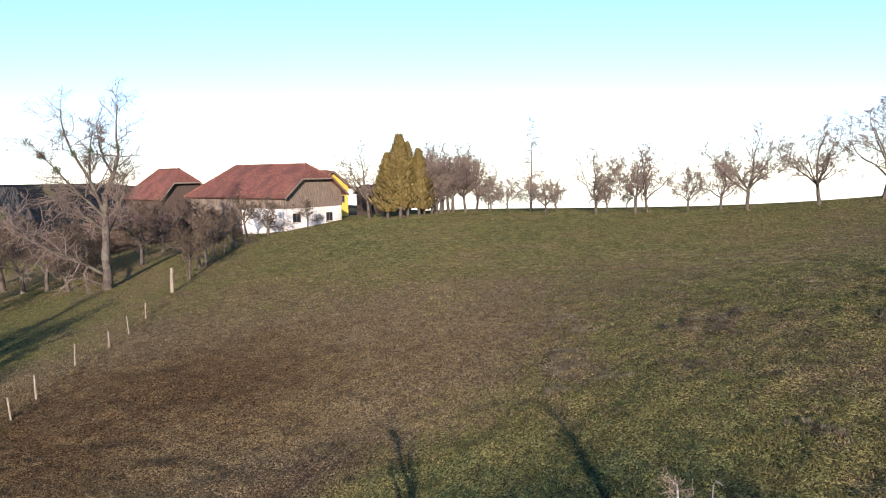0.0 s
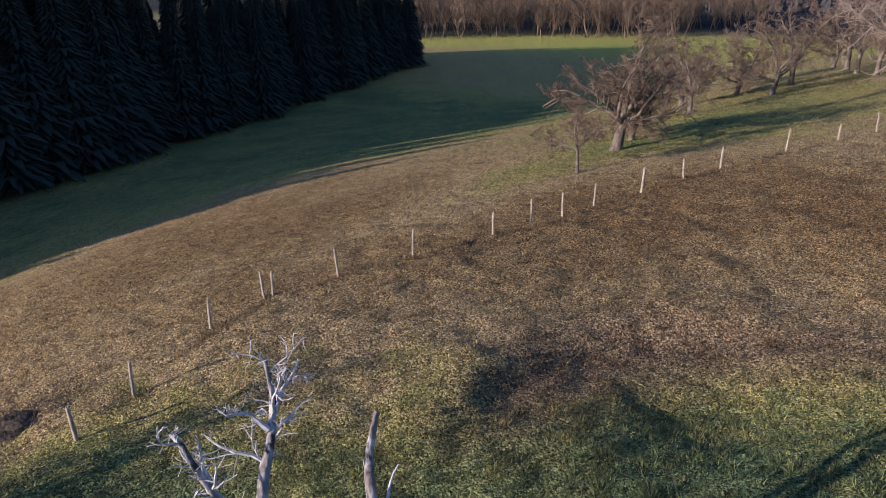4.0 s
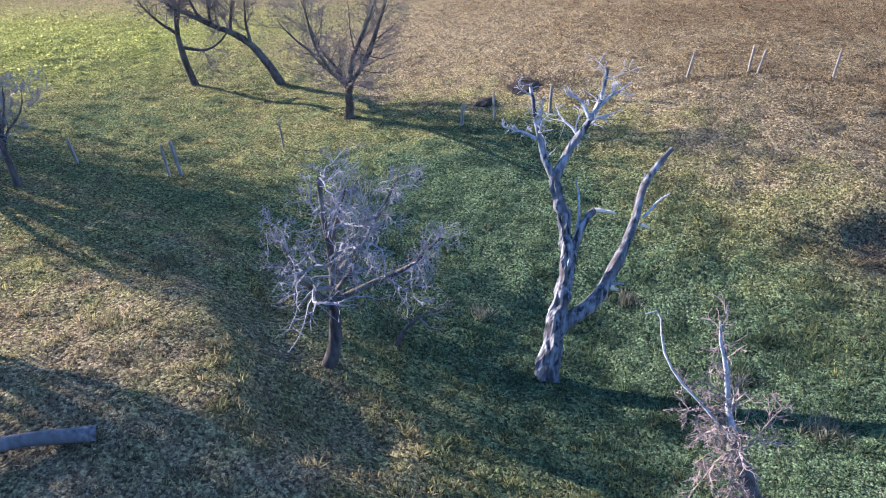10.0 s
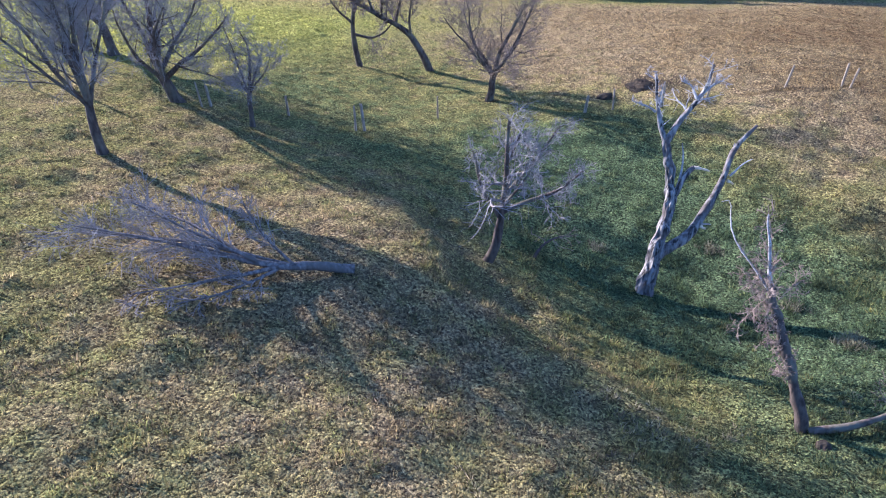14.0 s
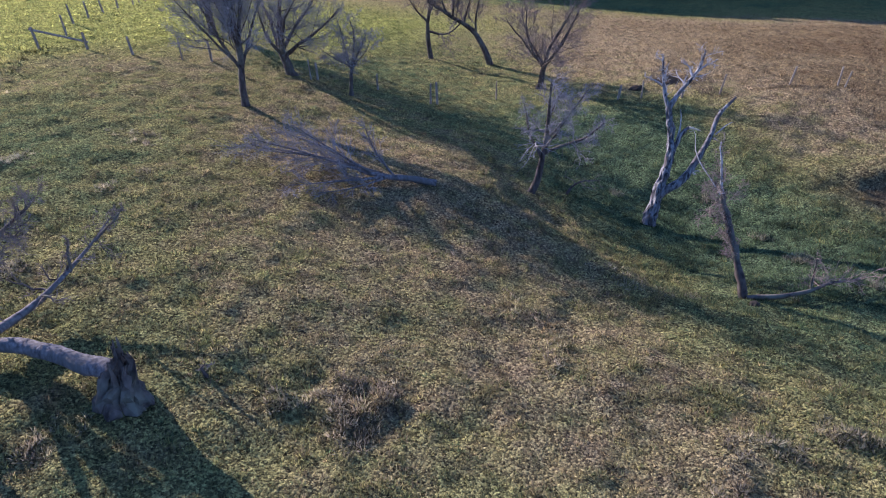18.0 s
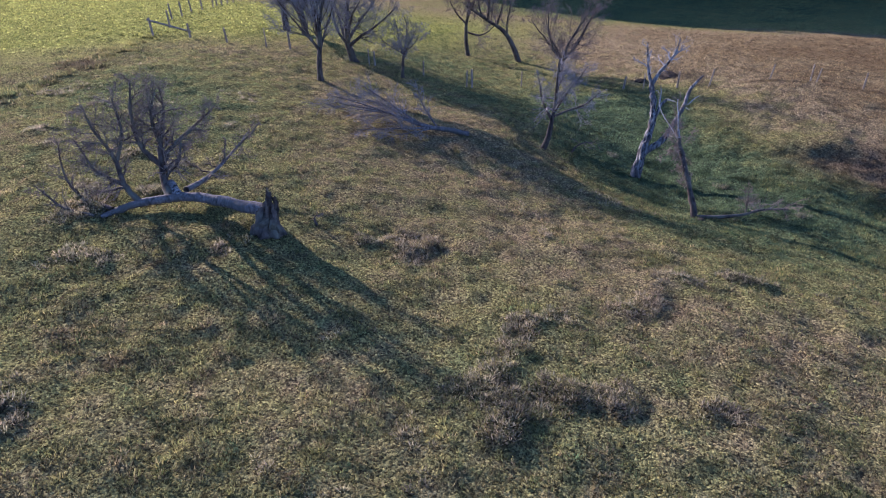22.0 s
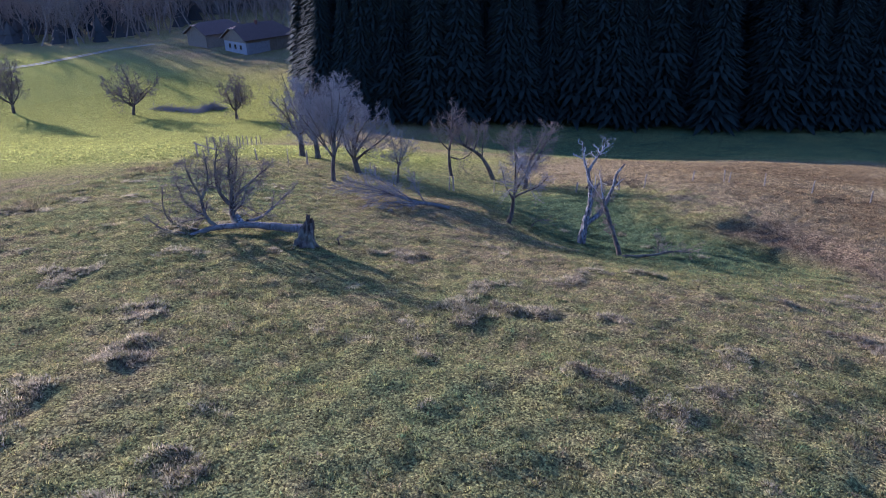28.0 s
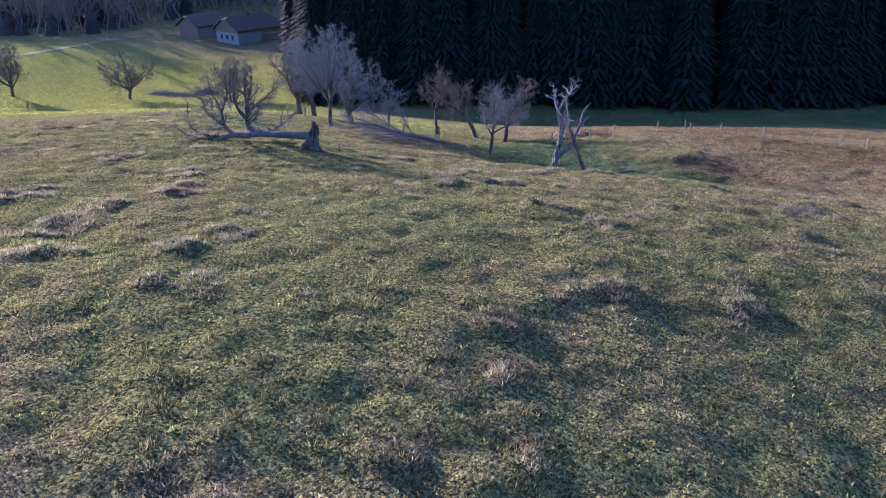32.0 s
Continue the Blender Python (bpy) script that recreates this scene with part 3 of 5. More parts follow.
def build_grass():
    rng = np.random.default_rng(9)
    x, y = rng.uniform(-31, 46, 205000), rng.uniform(-30, 35, 205000)
    near = np.clip(1.3 - np.hypot((x - 10) / 38, (y + 1) / 31), 0.15, 1)
    keep = rng.uniform(0, 1, len(x)) < near * np.clip(0.62 + 0.5 * lumps(x, y, 0.7, 5), 0.15, 1)
    x, y = x[keep], y[keep]
    damp = np.exp(-((x + 7) / 7) ** 2 - ((y - 8) / 8) ** 2)
    high = 0.055 + 0.1 * np.clip(0.35 + 0.5 * lumps(x, y, 0.55, 6) + 0.4 * lumps(x, y, 1.5, 8), 0, 1) * rng.uniform(0.6, 1.3, len(x))
    grass("grass_sward", x, y, 19, high * (1 + 0.9 * damp), 0.013, 1.25, 10, "matted winter grass in tufts, half withered and half green", None, 0.1)
    # coarse tussocks stand in loose colonies
    x, y = rng.uniform(-8, 42, 160000), rng.uniform(-28, 32, 160000)
    keep = rng.uniform(0, 1, len(x)) < colonies(x, y) * 1.2
    x, y = x[keep][:9000], y[keep][:9000]
    grass("grass_tussocks", x, y, 18, rng.uniform(0.08, 0.18, len(x)), 0.014, 1.0, 11, "coarse bleached grass tussocks in loose colonies", STRAW)
    # the sward of the field and the pasture farther off
    x, y = rng.uniform(-60, 55, 120000), rng.uniform(-26, 88, 120000)
    keep = rng.uniform(0, 1, len(x)) < np.clip((x + 60) / 15, 0, 1) * np.clip((55 - x) / 10, 0, 1) * np.clip(np.maximum(y / 10, (-18 - x) / 8), 0, 1) * np.clip((y + 26) / 10, 0, 1) * np.clip((88 - y) / 15, 0, 1)
    x, y = x[keep], y[keep]
    grass("grass_field", x, y, 6, rng.uniform(0.05, 0.13, len(x)), 0.035, 0.8, 12, "withered reddish brown grass of the field", None, 0.1)
    x, y = rng.uniform(-14, 75, 60000), rng.uniform(32, 100, 60000)
    keep = rng.uniform(0, 1, len(x)) < np.clip((y - 32) / 14, 0, 1) * np.clip((x - np.interp(y, (32, 60, 84), (-16, -9, -1))) / 4, 0, 1) * np.clip((125 - x - y) / 8, 0, 1)
    x, y = x[keep], y[keep]
    grass("grass_crest", x, y, 6, rng.uniform(0.08, 0.17, len(x)), 0.05, 0.8, 14, "pale olive grass on the crest of the field", None, 0.16)
    x, y = rng.uniform(-125, 0, 110000), rng.uniform(-130, -20, 110000)
    keep = freshness(x, y) > rng.uniform(0.02, 1, len(x))
    x, y = x[keep], y[keep]
    grass("grass_pasture", x, y, 2, rng.uniform(0.08, 0.16, len(x)), 0.09, 0.5, 13, "bright green grazed pasture grass", None, 0.2)


def fence_tufts():
    """Rank dead growth left standing along the fence, darkened for the furrow's shade."""
    rng = np.random.default_rng(39)
    ys, xs = zip(*FIELD_EDGE)
    y = rng.uniform(4, 84, 2600)
    x = np.interp(y, ys, xs) + 0.3 + rng.normal(0, 0.3, 2600)
    keep = rng.uniform(0, 1, 2600) < np.clip(0.35 + 0.9 * lumps(x, y, 1.8, 61) + np.clip((y - 8) / 20, 0, 0.45), 0, 1)
    grass("fence_growth", x[keep], y[keep], 12, rng.uniform(0.1, 0.22, keep.sum()), 0.03, 0.8, 40, "rank dead growth along the fence line, darkened for furrow shade", None, 0.12)


build_ground()
build_grass()
fence_tufts()


def straw_tufts():
    """Bleached dead weeds standing out of the green hollow."""
    rng = np.random.default_rng(41)
    spots = ((-4.98, 7.6, 0.35, 46), (-6.4, 6.3, 0.22, 20), (-3.2, 9.6, 0.25, 24), (-9.2, 4.3, 0.25, 22), (-8.2, 0.6, 0.2, 18))
    x = np.concatenate([a + rng.normal(0, r * 0.6, n) for a, b, r, n in spots])
    y = np.concatenate([b + rng.normal(0, r * 0.6, n) for a, b, r, n in spots])
    grass("dead_weeds", x, y, 16, rng.uniform(0.14, 0.3, len(x)), 0.012, 0.8, 42, "bleached tufts of dead weeds in the green hollow", STRAW, 0.05)


straw_tufts()

# ---------- trees of the hollow ----------
ORCHARD = "old fruit trees"
plant("fruit_tree", bare_tree(3, 6.8, 1.7, 0.2, (0.02, 0.02), 6, 42, 0.15, TWIG, dense=1.3, lift=0.06, thin=0.0036, hair=12, width=0.7, slim=0.5), -20.7, -5.9, "bare dark fruit tree with spreading limbs in the hollow", group=ORCHARD, turn=110)
plant("fruit_tree", bare_tree(7, 7.7, 1.9, 0.18, (0.03, 0.03), 7, 34, 0.1, GREY_TWIG, 1.35, 0.11, thin=0.0042, hair=13, width=0.5, side=38, slim=0.5), -6.0, -15.9, "bare grey-twigged tree with upright shoots on the sunny knoll", group=ORCHARD)
plant("fruit_tree", bare_tree(11, 4.6, 1.7, 0.11, (0.02, 0.02), 5, 36, 0.18, GREY_TWIG, 1.2, thin=0.0036, hair=11, width=0.55, slim=0.5), -11.2, -13.4, "slim bare tree with grey twigs beside the fence", group=ORCHARD)
plant("fruit_tree", bare_tree(13, 7.1, 1.6, 0.27, (0.02, 0), 6, 46, 0.13, GREY_TWIG, 1.3, 0.09, thin=0.004, hair=12, width=0.66, side=44, slim=0.45), -12.2, -17.4, "large bare fruit tree with a flared dark trunk", group=ORCHARD)
plant("fruit_tree", bare_tree(17, 7.9, 2.0, 0.26, (-0.05, 0), 6, 50, 0.13, GREY_TWIG, 1.35, 0.07, thin=0.0065, hair=15, width=0.74, slim=0.7), -17.2, -24.6, "large bare spreading tree behind the fence", group=ORCHARD)

# ---------- dead and fallen trees ----------
def dead_snag():
    rng = np.random.default_rng(21)
    base = (-6.25, 2.15, float(ground_z(-6.25, 2.15)) - 0.1)
    ob = thing("dead_tree", *base, "barkless two-stemmed dead tree bleached silver grey in the hollow", "dead tree")
    trunk = stem(about([(-6.25, 2.15, base[2] - 0.1), (-6.4, 2.2, 0.3), (-6.68, 2.29, 1.03), (-7.05, 2.43, 1.89), (-7.33, 2.45, 2.54), (-7.59, 2.26, 3.16), (-7.93, 1.99, 3.97)], base), 0.24, 0.11, 26, rng, 0.14)
    flank = stem(about([(-6.1, 2.4, base[2] - 0.1), (-6.35, 2.38, 0.2), (-6.62, 2.35, 0.9)], base), 0.12, 0.1, 10, rng, 0.2)
    v, f = tubes([trunk, flank], 16)
    part("trunk", mesh_of("trunk", rough_skin(v, rng, 0.022), f, DEADWOOD, False), ob)
    second = stem(about([(-6.6, 2.28, 0.85), (-6.83, 2.85, 1.34), (-7.05, 3.24, 1.86), (-7.39, 3.49, 2.68), (-7.66, 3.77, 3.32), (-7.95, 3.74, 4.02), (-8.1, 3.95, 4.36), (-8.22, 4.22, 4.66)], base), 0.19, 0.05, 16, rng, 0.12)
    fork = stem(about([(-7.93, 1.99, 3.97), (-8.13, 1.71, 4.45), (-8.37, 1.51, 5.01), (-8.62, 1.37, 5.61)], base), 0.09, 0.03, 9, rng, 0.1)
    top = stem(about([(-7.93, 1.99, 3.97), (-8.18, 2.23, 4.56), (-8.38, 2.55, 5.04), (-8.59, 2.81, 5.55), (-8.78, 2.81, 5.99)], base), 0.11, 0.025, 10, rng, 0.1)
    snapped = stem(about([(-7.28, 2.45, 2.43), (-7.6, 2.57, 3.17), (-7.7, 2.87, 3.41)], base), 0.11, 0.07, 8, rng, 0.1)
    for branch in (second, fork, top, snapped):
        v, f = tubes([branch], 9)
        part("limb", mesh_of("limb", rough_skin(v, rng, 0.006), f, DEADWOOD, True), ob)
    small = [stem(about(p, base), r, 0.012, 6, rng, 0.1) for p, r in (
        ([(-8.44, 2.6, 5.18), (-8.54, 2.82, 5.41), (-8.67, 3.24, 5.74)], 0.05), ([(-8.42, 2.55, 5.13), (-8.55, 2.38, 5.45), (-8.58, 2.06, 5.51)], 0.045),
        ([(-8.23, 1.57, 4.68), (-8.28, 1.27, 4.8), (-8.32, 0.86, 4.9)], 0.04), ([(-8.31, 1.6, 4.87), (-8.51, 1.62, 5.34)], 0.035),
        ([(-7.38, 2.5, 2.65), (-7.73, 2.6, 3.48), (-7.93, 2.42, 3.98)], 0.06), ([(-7.66, 3.83, 3.32), (-7.79, 4.08, 3.63), (-7.87, 4.31, 3.82)], 0.035),
        ([(-7.87, 3.74, 3.82), (-8.01, 3.77, 4.17)], 0.03), ([(-7.1, 3.3, 1.95), (-7.0, 3.62, 2.05)], 0.05))]
    twigs = []
    for branch in [top, fork] + small[:4]:
        a, b = twiggery(rng, branch, 6, 4, 3, 0.35, 45, 0.02, 0.28, 0.005)
        twigs += a + b
    v, f = tubes(small + twigs, 5)
    part("crown", mesh_of("crown", v, f, BLEACHED), ob, "bleached white branch tips")
    pale = [stem(about([(-7.68, 2.82, 3.4), (-7.72, 3.05, 3.44), (-7.68, 3.3, 3.36)], base), 0.075, 0.015, 5, rng, 0.2), stem(about([(-7.6, 3.8, 3.2), (-7.58, 3.98, 3.12)], base), 0.06, 0.02, 4, rng, 0.2),
            stem(about([(-7.06, 3.36, 1.92), (-6.98, 3.52, 1.9)], base), 0.055, 0.03, 4, rng, 0.2)]
    for branch in pale:
        v, f = tubes([branch], 6)
        part("torn_wood", mesh_of("torn_wood", v, f, PALE_WOOD), ob, "pale torn wood where a branch broke off")


def small_dead_tree():
    rng = np.random.default_rng(22)
    x, y = -4.45, -2.3
    base = (x, y, float(ground_z(x, y)) - 0.1)
    ob = thing("small_dead_tree", -5.1, -2.4, float(ground_z(-5.1, -2.4)) - 0.1, "small leafless tree with a dense tangle of grey twigs", "dead tree")
    z = base[2] + 0.1
    trunk = stem(about([(x, y, z - 0.1), (-4.55, -2.08, z + 0.70), (-4.6, -1.98, z + 1.39), (-4.62, -1.93, z + 2.32), (-4.64, -1.85, z + 3.48), (-4.66, -1.9, z + 4.64)], base), 0.15, 0.035, 14, rng, 0.12)
    limbs_ = [stem(about(p, base), r, 0.02, 8, rng, 0.1) for p, r in (
        ([(-4.62, -1.95, z + 1.74), (-4.75, -1.25, z + 2.26), (-4.95, -0.5, z + 2.44), (-5.05, 0.05, z + 3.19)], 0.075), ([(-4.6, -1.97, z + 1.51), (-4.4, -2.5, z + 2.55), (-4.3, -2.75, z + 3.83)], 0.07),
        ([(-4.62, -1.93, z + 1.97), (-4.3, -1.5, z + 2.78), (-4.5, -1.05, z + 3.83)], 0.06), ([(-4.62, -1.93, z + 2.20), (-5.1, -2.0, z + 3.02), (-5.4, -1.7, z + 3.94)], 0.06),
        ([(-4.62, -1.93, z + 2.32), (-5.1, -1.2, z + 3.36), (-5.3, -0.7, z + 4.29)], 0.06))]
    v, f = tubes([trunk] + limbs_, 8)
    part("trunk", mesh_of("trunk", rough_skin(v, rng, 0.005), f, BARK, True), ob)
    a, b = twiggery(rng, merged([trunk] + limbs_), 9, 8, 6, 0.34, 55, 0.0, 0.3, 0.0042, 0.45, (9, 7, 4))
    v, f = tubes(a + b, 5)
    part("crown", mesh_of("crown", v, f, GREY_TWIG), ob, "lichen-grey brittle twisted twigs")


def broken_thin_tree():
    rng = np.random.default_rng(23)
    x, y = -0.5, 5.55
    z = float(ground_z(x, y))
    base = (x, y, z - 0.1)
    ob = thing("broken_thin_tree", *base, "thin crooked dark dead tree with one stem fallen from its foot", "dead tree")
    trunk = stem(about([(x, y, z - 0.2), (-0.72, 5.3, z + 0.55), (-1.0, 4.9, z + 1.35), (-1.35, 4.5, z + 2.1), (-1.66, 4.15, z + 2.9)], base), 0.14, 0.085, 18, rng, 0.16)
    top = stem(about([(-1.64, 4.17, z + 2.85), (-1.84, 3.97, z + 3.42), (-2.17, 3.73, z + 4.3)], base), 0.055, 0.014, 9, rng, 0.1)
    bend = stem(about([(-1.6, 4.15, z + 2.8), (-1.75, 3.75, z + 3.3), (-1.85, 3.2, z + 3.7), (-2.0, 2.95, z + 4.4), (-2.1, 3.0, z + 4.75), (-2.0, 2.8, z + 4.55)], base), 0.032, 0.009, 11, rng, 0.1)
    # twigs sprout all along the upper stem, most of them hanging to one side
    stubs = []
    for k in range(26):
        u = k / 25
        a = np.array([-0.95 - 0.9 * u, 4.95 - 0.95 * u, z + 1.2 + 2.1 * u])
        w = rng.normal(0, 1, 3) * (0.5, 0.5, 0.35) + np.array([-0.1, -0.75, 0.1])
        w *= rng.uniform(0.3, 0.85) * (0.45 + 0.75 * u) / np.linalg.norm(w)
        stubs.append(stem([tuple(a - base), tuple(a - base + w * 0.5 + (0, 0, 0.06)), tuple(a - base + w)], 0.011, 0.005, 6, rng, 0.1))
    v, f = tubes([trunk], 9)
    part("trunk", mesh_of("trunk", rough_skin(v, rng, 0.01), f, BARK, True), ob)
    for branch in (top, bend):
        v, f = tubes([branch], 6)
        part("limb", mesh_of("limb", v, f, BLEACHED, True), ob, "bleached bare top")
    g = lambda a, b, up: (a, b, float(ground_z(a, b)) + up)
    fallen = stem(about([g(x, y, 0.12), g(-0.6, 6.1, 0.1), g(-1.3, 7.1, 0.25), g(-2.2, 8.1, 0.45), g(-3.0, 9.0, 0.35)], base), 0.1, 0.03, 12, rng, 0.15)
    prong = stem(about([g(-1.6, 7.4, 0.3), g(-1.55, 7.3, 0.9), g(-1.6, 7.2, 1.5)], base), 0.04, 0.012, 6, rng, 0.1)
    v, f = tubes([fallen, prong], 7)
    part("fallen_stem", mesh_of("fallen_stem", rough_skin(v, rng, 0.006), f, BARK, True), ob)
    a, b = twiggery(rng, merged(stubs), 7, 5, 3, 0.5, 50, -0.03, 0.4, 0.004, 0.1)
    e, h = twiggery(rng, top, 14, 5, 2, 0.34, 48, 0.06, 0.3, 0.0045, 0.15)
    a += stubs + e + h
    c, d = twiggery(rng, merged([prong, (fallen[0][:, 5:], fallen[1][:, 5:])]), 9, 6, 3, 0.4, 50, 0.05, 0.24, 0.005, 0.1)
    v, f = tubes(a + b + c + d, 4)
    part("crown", mesh_of("crown", v, f, TWIG), ob, "fine tangled twigs")


def fallen_sapling():
    rng = np.random.default_rng(24)
    g = lambda a, b, up: (a, b, float(ground_z(a, b)) + up)
    base = g(-1.9, -5.1, -0.02)
    ob = thing("fallen_tree", *base, "slender fallen tree lying on the knoll with its grey crown spread", "fallen tree")
    trunk = stem(about([g(-1.9, -5.1, 0.1), g(-1.55, -5.9, 0.2), g(-1.1, -6.65, 0.3), g(-0.9, -7.6, 0.5)], base), 0.14, 0.08, 10, rng, 0.08)
    limbs_ = [stem(about(p, base), r, 0.015, 9, rng, 0.06) for p, r in (
        ([g(-1.3, -6.4, 0.25), g(-1.0, -8.5, 0.7), g(-0.9, -11.6, 0.5)], 0.07), ([g(-1.1, -6.7, 0.3), g(-0.6, -9, 0.9), g(-0.3, -11.5, 0.9)], 0.07), ([g(-1.1, -6.7, 0.3), g(0.2, -8.0, 0.4), g(1.0, -9.2, 0.3)], 0.06),
        ([g(-0.95, -7.2, 0.4), g(-1.6, -9.3, 0.9), g(-2.2, -11.5, 0.9)], 0.06), ([g(-1.3, -6.4, 0.3), g(-1.2, -7.0, 1.1), g(-1.15, -7.3, 2.1)], 0.045), ([g(-0.95, -7.2, 0.5), g(-0.6, -8.6, 1.4), g(-0.5, -9.8, 2.0)], 0.055),
        ([g(-1.1, -6.7, 0.25), g(0.3, -7.3, 0.3), g(0.9, -8.2, 0.2)], 0.05), ([g(-0.9, -7.5, 0.5), g(-0.2, -9.6, 1.2), g(0.2, -11.2, 1.4)], 0.05))]
    v, f = tubes([trunk] + limbs_, 8)
    part("trunk", mesh_of("trunk", rough_skin(v, rng, 0.004), f, GREY_BARK, True), ob)
    a, b = twiggery(rng, merged(limbs_), 12, 6, 4, 0.3, 34, 0.03, 0.14, 0.005, 0.2)
    v, f = tubes(a + b, 4)
    part("crown", mesh_of("crown", v, f, GREY_TWIG), ob, "fine grey twigs spread over the grass")


def fallen_giant():
    rng = np.random.default_rng(25)
    g = lambda a, b, up: (a, b, float(ground_z(a, b)) + up)
    base = g(11.2, -6.5, -0.05)
    ob = thing("uprooted_tree", *base, "large uprooted tree lying on the meadow with limbs still standing up", "fallen tree")
    trunk = stem(about([(11.15, -6.35, base[2] + 0.75), (11.05, -6.9, 6.42), (11.05, -7.9, 6.38), (11.15, -9.2, 6.3), (11.55, -9.9, 6.33), (12.3, -10.5, 6.42), (12.9, -10.85, 6.42), (13.3, -11.0, 6.4)], base), 0.215, 0.1, 22, rng, 0.06)
    v, f = tubes([trunk], 12)
    part("trunk", mesh_of("trunk", rough_skin(v, rng, 0.006), f, GREY_BARK, True), ob, "smooth grey trunk")
    # the torn root plate stands on edge at the foot
    lumps = [stem(about([g(11.25 + dx, -6.45 + dy, -0.1), g(11.2 + dx * 0.8, -6.4 + dy * 0.8, 0.6), g(11.05 + dx * 0.5, -6.3 + dy * 0.4, 1.05 + up)], base), r, 0.05, 8, rng, 0.25) for dx, dy, up, r in (
        (0, 0, 0.45, 0.3), (0.25, -0.25, 0.0, 0.28), (-0.2, 0.2, 0.25, 0.26), (0.1, 0.3, 0.1, 0.2), (-0.3, -0.1, -0.1, 0.22), (0.35, 0.05, -0.2, 0.2))]
    v, f = tubes(lumps, 9)
    part("root_plate", mesh_of("root_plate", rough_skin(v, rng, 0.035), f, BARK), ob, "splintered upturned root stump")
    spikes = [stem(about([(11.1 + 0.12 * i, -6.4 + 0.06 * i, base[2] + 0.8), (11.05 + 0.16 * i, -6.38 + 0.1 * i, base[2] + 1.25 + 0.12 * (i % 3))], base), 0.07, 0.012, 4, rng, 0.2) for i in range(-2, 3)]
    v, f = tubes(spikes, 5)
    part("splinter", mesh_of("splinter", v, f, BARK), ob)
    limbs_ = [stem(about(p, base), r, 0.02, 10, rng, 0.08) for p, r in (
        ([(11.5, -9.9, 6.35), (11.05, -10.5, 6.55), (10.85, -10.7, 7.1), (10.7, -10.6, 7.8), (10.3, -10.3, 8.6), (10.3, -10.4, 9.5)], 0.16), ([(10.8, -10.65, 7.2), (10.2, -10.2, 7.7), (9.6, -9.8, 8.1), (9.1, -9.5, 8.5)], 0.09),
        ([(10.85, -10.7, 7.0), (11.2, -11.1, 7.7), (11.1, -11.0, 8.7), (10.9, -10.8, 9.9)], 0.1), ([(12.2, -10.5, 6.45), (12.05, -11.2, 6.7), (11.8, -11.4, 7.6), (12.0, -11.8, 8.5), (12.0, -11.8, 9.4)], 0.11), ([(11.8, -11.4, 7.5), (11.5, -11.1, 8.3), (11.4, -11.2, 9.5)], 0.08),
        ([(11.0, -9.7, 6.35), (10.3, -9.8, 6.1), (9.6, -9.95, 5.95), (9.2, -9.97, 6.2), (8.76, -9.98, 6.05), (8.0, -10.0, 6.25), (7.3, -10.0, 6.5)], 0.11), ([(8.8, -9.98, 6.05), (8.75, -9.9, 6.5), (8.6, -9.85, 6.9)], 0.045),
        ([(12.9, -10.9, 6.5), (12.8, -12.3, 6.5), (12.7, -12.9, 6.7), (12.5, -13.1, 7.4), (12.4, -13.0, 8.0)], 0.07), ([(10.7, -10.6, 7.8), (10.9, -10.4, 8.8), (10.6, -10.2, 9.6)], 0.08), ([(13.4, -11.1, 6.5), (13.6, -12.2, 6.6), (13.4, -13.4, 7.0)], 0.06), ([(12.0, -11.0, 6.7), (12.5, -11.6, 7.4), (12.4, -12.2, 8.4)], 0.06), ([(7.9, -10.0, 6.25), (7.5, -9.7, 6.6), (7.3, -9.4, 7.0)], 0.04))]
    for branch in limbs_[:6]:
        v, f = tubes([branch], 8)
        part("limb", mesh_of("limb", rough_skin(v, rng, 0.004), f, BARK if branch is not limbs_[5] else GREY_BARK, True), ob)
    up, low = limbs_[:5] + limbs_[8:9] + limbs_[10:11], limbs_[5:8] + limbs_[9:10] + limbs_[11:]
    a, b = twiggery(rng, merged(up), 15, 9, 6, 0.3, 50, 0.03, 0.32, 0.0038, 0.2, (6, 5, 3))
    c, d = twiggery(rng, merged(low), 9, 6, 4, 0.24, 52, 0.03, 0.35, 0.0042, 0.35, (6, 5, 3))
    a, b = a + c, b + d
    v, f = tubes(a + limbs_[6:], 6)
    part("branchwork", mesh_of("branchwork", v, f, BARK, True), ob)
    v, f = tubes(b, 3)
    part("crown", mesh_of("crown", v, f, TWIG), ob)
    # the pale broken collar above the fork
    v, f = tubes([stem(about([(11.4, -9.6, 6.36), (11.22, -9.95, 6.48), (11.12, -10.2, 6.58)], base), 0.16, 0.13, 6, rng, 0.1)], 10)
    part("broken_collar", mesh_of("broken_collar", v, f, DEADWOOD, True), ob, "pale lichened stub of a broken limb")


